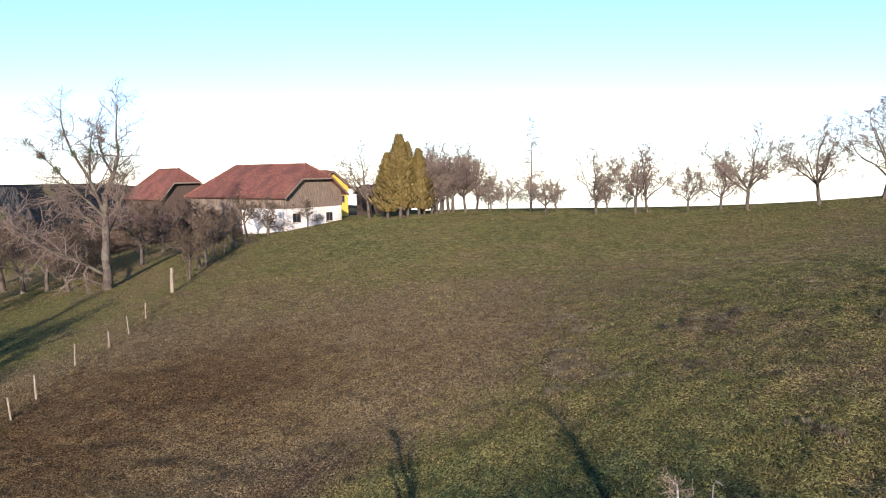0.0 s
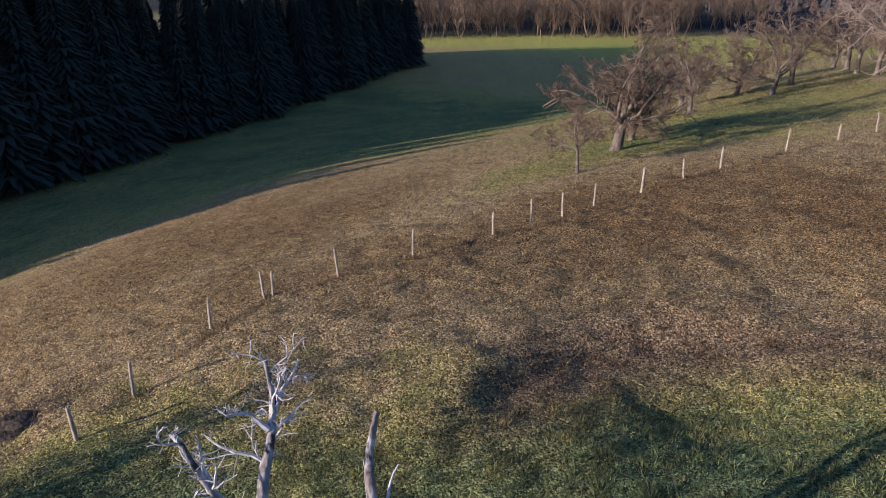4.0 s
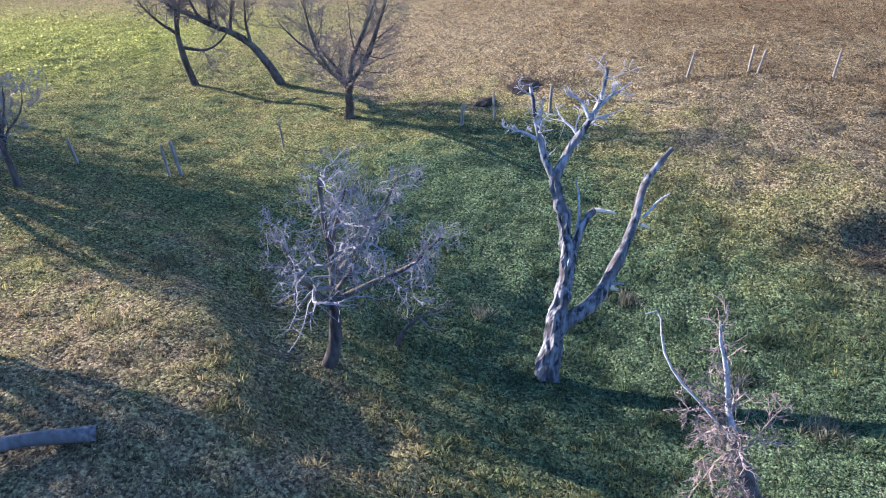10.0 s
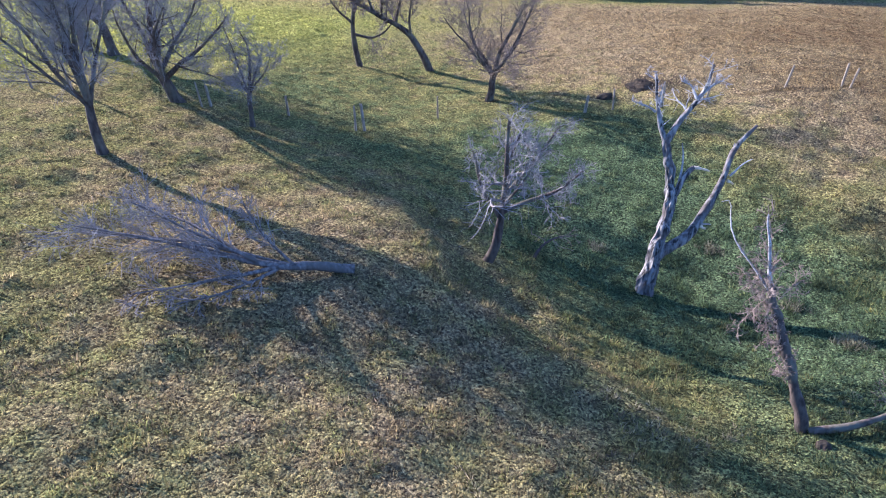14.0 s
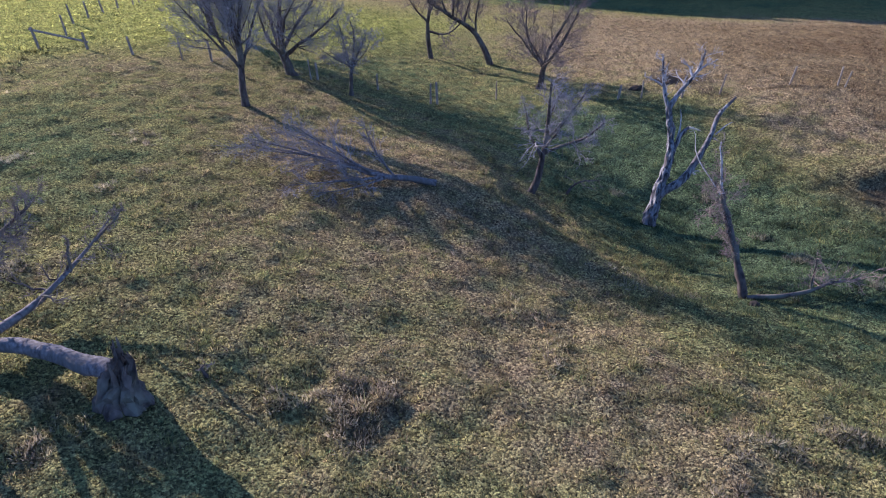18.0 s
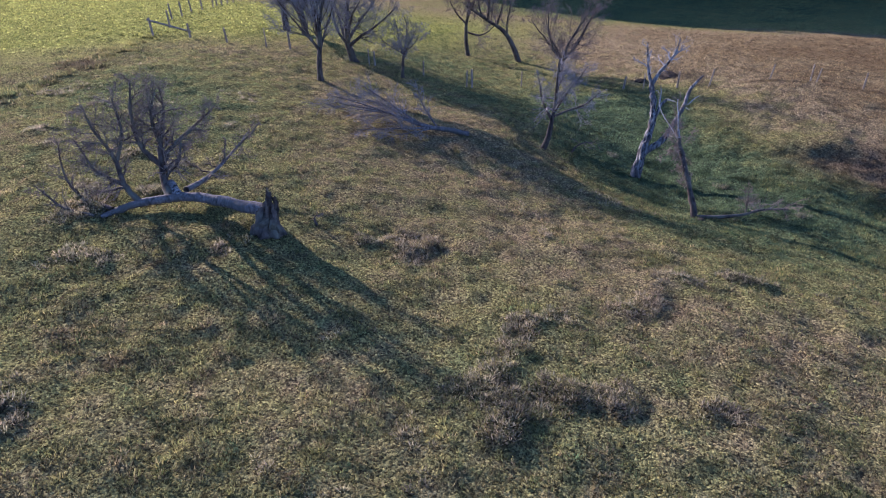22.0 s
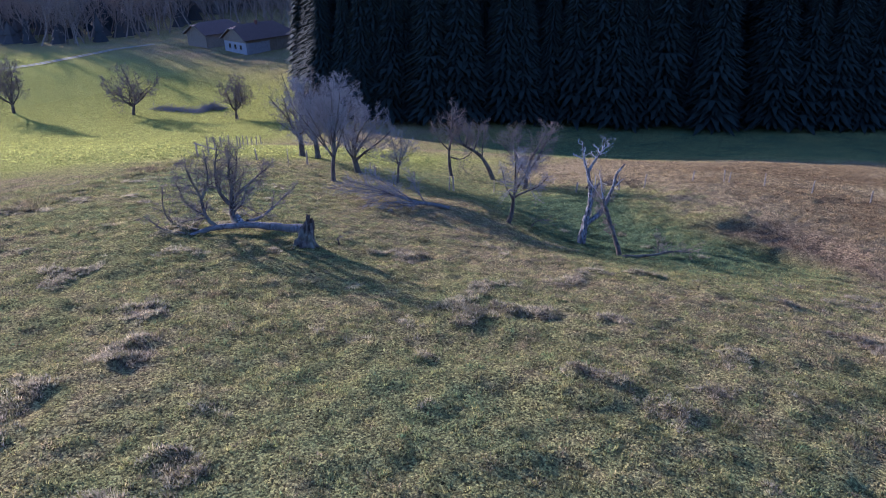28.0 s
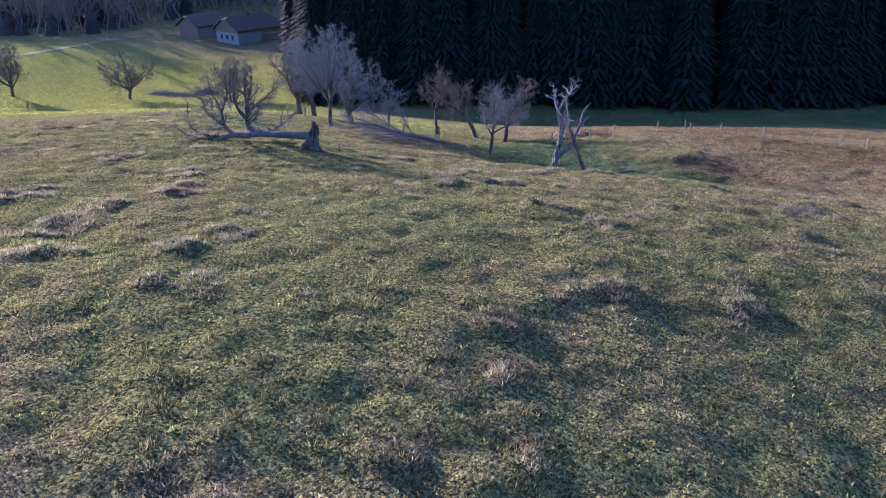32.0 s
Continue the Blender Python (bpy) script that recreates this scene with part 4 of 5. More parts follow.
def leaning_tree():
    rng = np.random.default_rng(26)
    x, y = -25.8, -10.5
    z = float(ground_z(x, y))
    base = (x, y, z - 0.1)
    ob = thing("leaning_fruit_tree", *base, "old fruit tree leaning far over with a drooping bare crown", "tree", ORCHARD)
    trunk = stem(about([(x, y, z - 0.15), (-25.55, -10.95, z + 1.2), (-25.4, -11.35, z + 2.1), (-25.1, -12.0, z + 2.8), (-24.7, -12.85, z + 3.35), (-24.3, -13.8, z + 4.0), (-24.1, -14.4, z + 4.5)], base), 0.24, 0.07, 16, rng, 0.08)
    limbs_ = [stem(about(p, base), r, 0.02, 8, rng, 0.08) for p, r in (
        ([(-25.3, -11.5, z + 2.3), (-25.0, -11.4, z + 3.5), (-24.9, -11.1, z + 5.0)], 0.09), ([(-25.0, -12.2, z + 2.95), (-25.4, -12.0, z + 4.3), (-25.5, -11.8, z + 5.4)], 0.08),
        ([(-24.7, -12.85, z + 3.35), (-24.2, -12.6, z + 4.6), (-24.0, -12.4, z + 5.6)], 0.07), ([(-24.5, -13.3, z + 3.7), (-25.0, -13.9, z + 4.8), (-25.2, -14.2, z + 5.7)], 0.07))]
    v, f = tubes([trunk] + limbs_, 9)
    part("trunk", mesh_of("trunk", rough_skin(v, rng, 0.005), f, BARK, True), ob)
    a, b = twiggery(rng, merged([(trunk[0][:, 6:], trunk[1][:, 6:])] + limbs_), 9, 8, 8, 0.5, 45, 0.05, 0.2, 0.0036)
    v, f = tubes(a + b, 4)
    part("crown", mesh_of("crown", v, f, TWIG), ob)
    x, y = -25.0, -14.6
    z = float(ground_z(x, y))
    base = (x, y, z - 0.1)
    ob = thing("crooked_fruit_tree", *base, "crooked dark fruit tree with an arching low branch", "tree", ORCHARD)
    trunk = stem(about([(x, y, z - 0.15), (-24.9, -14.7, z + 1.3), (-24.85, -14.9, z + 2.3), (-25.0, -14.6, z + 3.6), (-25.05, -14.5, z + 5.2), (-25.0, -14.4, z + 6.8)], base), 0.2, 0.04, 14, rng, 0.08)
    limbs_ = [stem(about(p, base), r, 0.02, 9, rng, 0.08) for p, r in (
        ([(-24.85, -14.85, z + 2.0), (-25.25, -14.0, z + 1.6), (-25.55, -13.45, z + 1.55), (-25.9, -12.9, z + 2.2), (-26.1, -12.4, z + 3.0)], 0.09), ([(-24.9, -14.8, z + 2.6), (-24.4, -15.5, z + 3.6), (-24.2, -16.0, z + 4.9)], 0.08),
        ([(-25.0, -14.6, z + 3.6), (-25.6, -14.2, z + 4.6), (-25.9, -14.0, z + 5.8)], 0.07), ([(-25.0, -14.6, z + 3.2), (-24.5, -14.0, z + 4.3), (-24.4, -13.7, z + 5.4)], 0.06))]
    v, f = tubes([trunk] + limbs_, 9)
    part("trunk", mesh_of("trunk", rough_skin(v, rng, 0.005), f, BARK, True), ob)
    a, b = twiggery(rng, merged([(trunk[0][:, 5:], trunk[1][:, 5:])] + limbs_), 9, 8, 8, 0.42, 45, 0.04, 0.22, 0.0036)
    v, f = tubes(a + b, 4)
    part("crown", mesh_of("crown", v, f, TWIG), ob)


def lying_branch(name, points, radius, label, seed):
    """A bare broken branch stuck in the grass."""
    rng = np.random.default_rng(seed)
    base = (*points[0][:2], float(ground_z(*points[0][:2])) - 0.05)
    ob = thing(name, *base, label, "branch")
    main = stem([(x - base[0], y - base[1], float(ground_z(x, y)) + up - base[2]) for x, y, up in points], radius, 0.012, 9, rng, 0.12)
    v, f = tubes([main], 7)
    part("limb", mesh_of("limb", v, f, BARK, True), ob)
    a, b = twiggery(rng, main, 6, 4, 0, 0.35, 50, 0.0, 0.3, 0.005, 0.4)
    v, f = tubes(a + b, 4)
    part("twigs", mesh_of("twigs", v, f, TWIG), ob)


lying_branch("lying_branch", ((-6.3, -1.2, -0.05), (-6.5, -1.1, 0.45), (-7.0, -0.6, 0.75), (-7.5, -0.1, 0.8)), 0.06, "arched broken branch stuck in the shaded grass", 27)
lying_branch("broken_stake", ((9.9, -5.6, -0.05), (9.95, -5.62, 0.3), (9.9, -5.5, 0.5)), 0.05, "short splintered stake beside the uprooted tree", 28)
dead_snag(), small_dead_tree(), broken_thin_tree(), fallen_sapling(), fallen_giant(), leaning_tree()

# ---------- fences ----------
def fence_post(x, y, high=1.2, lean=(0.0, 0.0), thick=0.055, seed=0, name="fence_post", label="weathered split wooden fence post in the grass", square=False):
    rng = np.random.default_rng(seed + 100)
    bm = bmesh.new()
    n, rings = 8, []
    levels = [(-0.2, 1.0), (0.0, 1.05), (0.5 * high, 0.97), (high - 0.06, 0.92), (high, 0.75)]
    for h, s in levels:
        ring = []
        for i in range(n):
            a = 2 * math.pi * i / n + 0.3
            r = thick * s * (1 + rng.uniform(-0.12, 0.12)) * (1 if h < high else rng.uniform(0.6, 1.0))
            ring.append(bm.verts.new((lean[0] * h + r * math.cos(a), lean[1] * h + r * math.sin(a), h + (rng.uniform(-0.03, 0.03) if h >= high else 0))))
        rings.append(ring)
    for a, b in zip(rings, rings[1:]):
        for i in range(n):
            bm.faces.new((a[i], a[(i + 1) % n], b[(i + 1) % n], b[i]))
    bm.faces.new(rings[-1])
    me = bpy.data.meshes.new("fence_post")
    bm.to_mesh(me)
    bm.free()
    me.materials.append(POST_WOOD)
    ob = new(name, me)
    ob.location = (x, y, float(ground_z(x, y)))
    return tagged(ob, label, "fence post", "posts of the pasture fence")


FIELD_FENCE = [(-22.5, 7.7), (-22.9, 10.1), (-22.85, 10.45), (-22.2, 13.05), (-21.4, 16.3), (-20.25, 20.0), (-19.55, 21.8), (-19.2, 23.6), (-18.8, 25.5), (-18.0, 28.35), (-17.4, 31.3),
               (-16.75, 34.0), (-15.55, 39.5), (-13.9, 42.6), (-12.9, 46.0), (-11.9, 50.5)]
HOLLOW_FENCE = [(-20.5, 4.2), (-19.8, 2.3), (-19.65, 0.2), (-19.1, -1.0), (-17.5, -7.6), (-13.7, -9.7), (-13.5, -10.0), (-13.4, -13.0), (-12.4, -16.0), (-12.2, -16.3), (-11.0, -21.5), (-10.5, -23.0), (-9.7, -25.5)]
PASTURE_FENCE = [(-12.0, -32.6), (-15.2, -35.5), (-18.0, -37.2), (-21.0, -39.0), (-24.0, -40.6), (-27.2, -42.2), (-29.0, -43.3), (-31.0, -44.5), (-33.5, -45.9), (-36.0, -47.3), (-39.0, -49.0), (-42.5, -51.0)]
for i, (x, y) in enumerate(FIELD_FENCE):
    fence_post(x, y, 1.2 + 0.12 * math.sin(i * 2.3), (0.05 * math.sin(i * 1.7), 0.06 * math.cos(i * 2.9)), 0.05 + 0.012 * math.sin(i * 3.1), i, label="pale leaning wooden post along the field edge")
for i, (x, y) in enumerate(HOLLOW_FENCE):
    fence_post(x, y, 1.1 + 0.15 * math.sin(i * 1.3 + 1), (0.08 * math.sin(i * 2.1), 0.07 * math.cos(i * 1.9)), 0.055 + 0.015 * math.sin(i * 2.7), i + 40, label="grey leaning wooden post across the hollow")
for i, (x, y) in enumerate(PASTURE_FENCE):
    fence_post(x, y, 1.25 + 0.1 * math.sin(i * 1.9), (0.05 * math.sin(i * 2.4), 0.04 * math.cos(i * 1.3)), 0.07, i + 80, label="dark wooden post beside the green pasture")
for i, (x, y, r, h) in enumerate(((-9.9, 60.2, 0.14, 2.2), (-6.3, 72.6, 0.12, 2.0), (-3.9, 78.5, 0.07, 1.4), (-2.0, 84.0, 0.07, 1.4), (-0.2, 90.0, 0.07, 1.3))):
    fence_post(x, y, h, (0.02, 0), r, i + 120, label="stout wooden post beside the orchard fence")


def rail_barrier():
    """Two posts with a fallen rail between them."""
    g = lambda a, b, up: (a, b, float(ground_z(a, b)) + up)
    base = g(-8.0, -30.1, 0)
    ob = thing("rail_barrier", *base, "broken wooden barrier with a slanting rail at the pasture corner", "fence")
    for x, y, h in ((-8.0, -30.1, 1.3), (-9.6, -28.5, 0.9)):
        v, f = tubes([stem(about([g(x, y, -0.2), g(x, y, h)], base), 0.08, 0.07, 4)], 7)
        part("post", mesh_of("post", v, f, POST_WOOD), ob)
    v, f = tubes([stem(about([g(-7.9, -30.2, 1.2), g(-9.7, -28.4, 0.35)], base), 0.06, 0.055, 4)], 7)
    part("rail", mesh_of("rail", v, f, POST_WOOD), ob)


rail_barrier()

# ---------- mounds of soil ----------
def mound(x, y, wide, high, seed, mat, name, label, category):
    rng = np.random.default_rng(seed)
    bm = bmesh.new()
    bmesh.ops.create_icosphere(bm, subdivisions=3, radius=1.0)
    for v in bm.verts:
        k = 1 + 0.3 * noise.noise(v.co * 1.7 + Vector((seed, 0, 0))) + 0.12 * noise.noise(v.co * 5.1)
        v.co = Vector((v.co.x * wide * k, v.co.y * wide * 0.75 * k, (v.co.z * k) * high))
    me = bpy.data.meshes.new(name)
    bm.to_mesh(me)
    bm.free()
    me.materials.append(mat)
    ob = new(name, me)
    ob.matrix_world = pose(x, y, float(sward_z(np.array([x]), np.array([y]))[0]) - 0.12 * high / 0.3, 0, 0, rng.uniform(0, 360))
    return tagged(ob, label, category, "earth heaps")


mound(-21.4, -0.3, 0.5, 0.34, 31, SOIL, "earth_mound", "dark heap of bare earth in the hollow", "earth heap")
mound(-22.6, 1.5, 0.95, 0.3, 32, SOIL, "earth_mound", "long heap of dark turned earth above the hollow", "earth heap")
mound(-0.05, 5.75, 0.22, 0.12, 33, SOIL, "earth_mound", "small dark clod of earth at the dead tree's foot", "earth heap")


def bramble(x, y, wide, n, seed):
    """A low tangle of arching bare canes."""
    rng = np.random.default_rng(seed)
    ob = thing("bramble", x, y, float(sward_z(np.array([x]), np.array([y]))[0]), "low dark tangle of bare bramble canes by the hollow", "bramble", "brambles")
    a, r = rng.uniform(0, 6.28, n), wide * np.sqrt(rng.uniform(0, 1, n))
    p = np.stack([r * np.cos(a), r * np.sin(a), 0 * a - 0.1], 1)
    way = np.stack([rng.normal(0, 0.5, n), rng.normal(0, 0.5, n), np.ones(n)], 1)
    canes = limbs(rng, p, way, rng.uniform(0.5, 1.1, n), 0.012, 6, 0.25, -0.22, 0.4)
    v, f = tubes([canes, sprout(rng, canes, 5, 0.3, 1, 50, 15, 0.4, 0.6, k=3)], 3)
    part("cane", mesh_of("cane", v, f, FAR_TWIG), ob)


bramble(-22.9, 1.4, 1.0, 70, 33)
bramble(-22.6, 2.9, 0.7, 40, 34)
bramble(-20.6, 3.6, 0.5, 24, 35)


def brush_heap():
    """Cut branches left lying on the pasture, heaped up at one end."""
    rng = np.random.default_rng(36)
    ob = thing("brush_heap", -80.5, -99.5, float(sward_z(np.array([-80.5]), np.array([-99.5]))[0]), "cut grey branches strewn on the pasture beside a heap", "brush heap")
    for name, cx, cy, wide, long_, n, up in (("strewn_branch", -80.0, -101.5, 2.4, 7.0, 620, 0.25), ("heaped_branch", -83.0, -95.0, 1.5, 2.6, 420, 1.3)):
        u, v = rng.normal(0, 0.45, n), rng.uniform(-1, 1, n)
        x, y = cx + wide * u, cy + long_ * v
        h = up * rng.uniform(0, 1, n) * np.exp(-u * u * 2) * (1 - v * v)
        p = np.stack([x + 80.5, y + 99.5, sward_z(x, y) - ob.location.z + 0.05 + h], 1)
        way = np.stack([rng.normal(0, 1, n), rng.normal(0, 1, n), rng.normal(0, 0.25, n)], 1)
        br = limbs(rng, p, way, rng.uniform(0.6, 2.0, n), rng.uniform(0.02, 0.045, n), 4, 0.2, -0.03, 0.4)
        a, f = tubes([br, sprout(rng, br, 3, 0.3, 1, 45, 15, 0.5, 0.6, k=3)], 4)
        part(name, mesh_of(name, a, f, GREY_TWIG), ob)


brush_heap()


def trodden_edge():
    """Clods and rank tufts along the line between the pasture and the rough grass."""
    rng = np.random.default_rng(37)
    t = rng.uniform(0, 1, 130)
    x, y = 14 - 22.5 * t + rng.normal(0, 0.35, 130), -21.5 - 9.0 * t + rng.normal(0, 0.5, 130)
    grass("trodden_edge", np.repeat(x, 14) + rng.normal(0, 0.2, 1820), np.repeat(y, 14) + rng.normal(0, 0.2, 1820), 10, rng.uniform(0.14, 0.3, 1820), 0.026, 0.8, 38, "rank tufts and clods along the pasture edge")


trodden_edge()

# ---------- spruce forest ----------
def spruce(seed, high=24.0):
    rng = np.random.default_rng(seed)
    v, f = tubes([stem([(0, 0, -0.5), (0, 0, high * 0.5), (0, 0, high)], 0.28, 0.03, 7)], 6)
    trunk = mesh_of("trunk", v, f, BARK, True)
    V, F = [], []
    z = high * 0.07
    while z < high - 0.3:
        t = max(0.0, (z - high * 0.14) / (high * 0.86))
        reach = (3.6 * (1 - t) ** 0.75 + 0.15) * rng.uniform(0.8, 1.15)
        n = 20 if t < 0.6 else 13
        for a in np.linspace(0, 2 * np.pi, n, endpoint=False) + rng.uniform(0, 2):
            r = reach * rng.uniform(0.65, 1.15)
            d, s = np.array([np.cos(a), np.sin(a), 0]), np.array([-np.sin(a), np.cos(a), 0])
            root, mid, tip = np.array([0, 0, z]), d * r * 0.55 + [0, 0, z - 0.06 * r], d * r + [0, 0, z - 0.3 * r]
            w = r * 0.11
            b = len(V) * 7
            V.append([root, mid + s * w, mid - s * w, tip, mid + s * w * 0.7 - [0, 0, 0.35 * w + 0.3], mid - s * w * 0.7 - [0, 0, 0.35 * w + 0.3], d * r * 0.8 + [0, 0, z - 0.25 * r - 0.45]])
            F += [(b, b + 1, b + 2), (b + 1, b + 3, b + 2), (b, b + 4, b + 1), (b, b + 2, b + 5), (b + 1, b + 4, b + 6), (b + 2, b + 6, b + 5)]
        z += high * rng.uniform(0.012, 0.019) * (1.15 - 0.4 * t)
    return trunk, mesh_of("crown", np.array(V), [np.array(F)], SPRUCE)


def forest():
    rng = np.random.default_rng(44)
    kinds = [spruce(50 + i, 23 + 1.5 * i) for i in range(4)]
    edge = np.array([(-127, 108), (-110, 62), (-97, 30), (-91, 8), (-88, -12), (-81, -38), (-75, -60)], float)
    back = np.array([(-75, -60), (-96, -76), (-122, -94), (-150, -112)], float)
    spots = []
    for line, rows, inward in ((edge, 5, (-1.0, 0.1)), (back, 3, (-0.5, 0.85))):
        t = np.concatenate([[0], np.cumsum(np.linalg.norm(np.diff(line, axis=0), axis=1))])
        for row in range(rows):
            for s in np.arange(rng.uniform(0, 3), t[-1], 3.3 + 0.5 * row):
                spots.append((np.interp(s, t, line[:, 0]) + inward[0] * row * 4.6 + rng.normal(0, 1.0), np.interp(s, t, line[:, 1]) + inward[1] * row * 4.6 + rng.normal(0, 1.0)))
    first = []
    for i, (x, y) in enumerate(spots):
        k, scale = i % 4, rng.uniform(1.02, 1.24) * (1.0 if y < 35 else 0.76)
        m = pose(x, y, float(ground_z(x, y)) - 0.1, rng.normal(0, 1), rng.normal(0, 1), rng.uniform(0, 360))
        if i < 4:
            ob = thing("spruce", x, y, 0, "tall dark spruce at the edge of the forest", "spruce", "spruce forest")
            part("trunk", kinds[k][0], ob)
            part("crown", kinds[k][1], ob)
            ob.matrix_world = m
            first.append(ob)
        else:
            ob = copy_thing(first[k], m)
        ob.scale = (scale * 1.25, scale * 1.25, scale)


forest()

# ---------- farm on the crest ----------
def slab(bm, corners, thick):
    """A roof plane or a wall of some thickness, from its outer corners."""
    pts = [Vector(c) for c in corners]
    n = (pts[1] - pts[0]).cross(pts[2] - pts[0]).normalized() * thick
    a, b = [bm.verts.new(p) for p in pts], [bm.verts.new(p - n) for p in pts]
    bm.faces.new(a)
    bm.faces.new(b[::-1])
    for i in range(len(pts)):
        j = (i + 1) % len(pts)
        bm.faces.new((a[i], b[i], b[j], a[j]))
    bmesh.ops.recalc_face_normals(bm, faces=bm.faces[:])


def box(bm, x0, y0, z0, x1, y1, z1):
    m = Matrix.Translation(((x0 + x1) / 2, (y0 + y1) / 2, (z0 + z1) / 2)) @ Matrix.Diagonal((x1 - x0, y1 - y0, z1 - z0, 1))
    bmesh.ops.create_cube(bm, size=1.0, matrix=m)


def box_part(name, mat, parent, *dims, label=""):
    bm = bmesh.new()
    box(bm, *dims)
    return part(name, (bm, mat), parent, label)


def half_hip_barn(name, x, y, z, turn, w, deep, stone, eave, ridge, hip, label, lower, upper, windows=(), chimney=False, over=0.9, tiles=RED_TILE, tile_label="old red tiled half-hipped roof"):
    """A barn whose front gable faces -y: lower wall, boarded upper wall, half-hipped roof."""
    ob = thing(name, x, y, z, label, "barn", turn=turn)
    h = w / 2
    box_part("wall", lower, ob, -h, 0, -1.5, h, 0.45, stone)
    for s in (-1, 1):
        box_part("wall", lower, ob, s * h - 0.225, 0.45, -1.5, s * h + 0.225, deep * 0.45, stone)
    box_part("wall", lower, ob, -h, deep - 0.45, -1.5, h, deep, stone)
    # boards of the gable, each its own plank up to the roof line
    top = lambda u: min(hip, eave + (ridge - eave) * (1 - abs(u) / (h + over)))
    planks = int(w / 0.3)
    for i in range(planks):
        u0, u1 = -h + w * i / planks, -h + w * (i + 1) / planks
        box_part("board", upper, ob, u0 + 0.008, -0.03 - 0.012 * (i % 3), stone + 0.01, u1 - 0.008, 0.12, max(stone + 0.3, top((u0 + u1) / 2) - 0.15))
    side = int(deep / 0.5)
    for s in (-1, 1):
        for i in range(side):
            v0, v1 = deep * i / side, deep * (i + 1) / side
            box_part("board", upper, ob, s * h - 0.1 + 0.15 * s, v0 + 0.01, stone + 0.01 if v1 < deep * 0.45 else -1.0, s * h + 0.1 + 0.15 * s, v1 - 0.01, eave - 0.1)
    # solid near-black block stands in for the inner darkness behind the boards
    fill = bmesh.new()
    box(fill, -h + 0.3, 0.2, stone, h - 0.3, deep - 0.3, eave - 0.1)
    part("dark_loft_fill", (fill, DARK_GLASS_FILL), ob)
    roof = bmesh.new()
    e, r0 = h + over, (ridge - hip) / (ridge - eave) * (h + over)
    ez = eave - over * 0.35
    for s in (-1, 1):
        slab(roof, [(s * e, -0.9, ez), (s * r0, -0.9, hip), (0, 1.6, ridge), (0, deep - 4, ridge), (s * e, deep + 0.9, ez)], 0.22)
    slab(roof, [(-r0, -0.9, hip), (r0, -0.9, hip), (0, 1.6, ridge)], 0.22)
    slab(roof, [(-e, deep + 0.9, ez), (e, deep + 0.9, ez), (0, deep - 4, ridge)], 0.22)
    part("roof", (roof, tiles), ob, tile_label)
    cap = bmesh.new()
    box(cap, -0.18, 1.5, ridge - 0.08, 0.18, deep - 4, ridge + 0.14)
    part("ridge_cap", (cap, tiles), ob)
    for s in (-1, 1):
        bm = bmesh.new()
        slab(bm, [(s * e, -1.0, ez - 0.25), (s * r0, -1.0, hip - 0.25), (s * r0, -1.0, hip + 0.03), (s * e, -1.0, ez + 0.03)], 0.06)
        part("verge_board", (bm, OLD_BOARDS), ob)
    box_part("eave_board", OLD_BOARDS, ob, -r0, -1.05, hip - 0.2, r0, -0.93, hip + 0.03)
    for u, zz, ww, hh in windows:
        win = box_part("window", DARK_GLASS_FILL, ob, u - ww / 2, -0.02, zz, u + ww / 2, 0.1, zz + hh)
        for dims in ((u - ww / 2 - 0.08, -0.05, zz - 0.08, u - ww / 2, 0.05, zz + hh + 0.08), (u + ww / 2, -0.05, zz - 0.08, u + ww / 2 + 0.08, 0.05, zz + hh + 0.08), (u - ww / 2, -0.05, zz + hh, u + ww / 2, 0.05, zz + hh + 0.08), (u - ww / 2 - 0.15, -0.1, zz - 0.16, u + ww / 2 + 0.15, 0.05, zz - 0.08), (u - 0.03, -0.04, zz, u + 0.03, 0.05, zz + hh)):
            box_part("frame", OLD_BOARDS, win, *dims)
    if chimney:
        box_part("chimney", RED_TILE, ob, 0.5, deep * 0.4, ridge - 0.8, 1.1, deep * 0.4 + 0.6, ridge + 1.0)
    return ob


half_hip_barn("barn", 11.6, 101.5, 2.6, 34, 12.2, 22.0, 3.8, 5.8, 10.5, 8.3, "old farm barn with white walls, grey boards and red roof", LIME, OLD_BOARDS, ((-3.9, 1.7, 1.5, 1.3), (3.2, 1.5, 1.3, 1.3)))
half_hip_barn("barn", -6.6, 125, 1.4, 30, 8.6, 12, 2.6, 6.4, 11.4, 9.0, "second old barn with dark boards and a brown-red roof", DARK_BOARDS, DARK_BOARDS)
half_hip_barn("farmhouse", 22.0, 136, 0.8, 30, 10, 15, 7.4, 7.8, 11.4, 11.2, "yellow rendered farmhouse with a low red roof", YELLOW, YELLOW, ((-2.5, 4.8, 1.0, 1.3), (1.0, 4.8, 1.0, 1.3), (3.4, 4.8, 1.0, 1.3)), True)


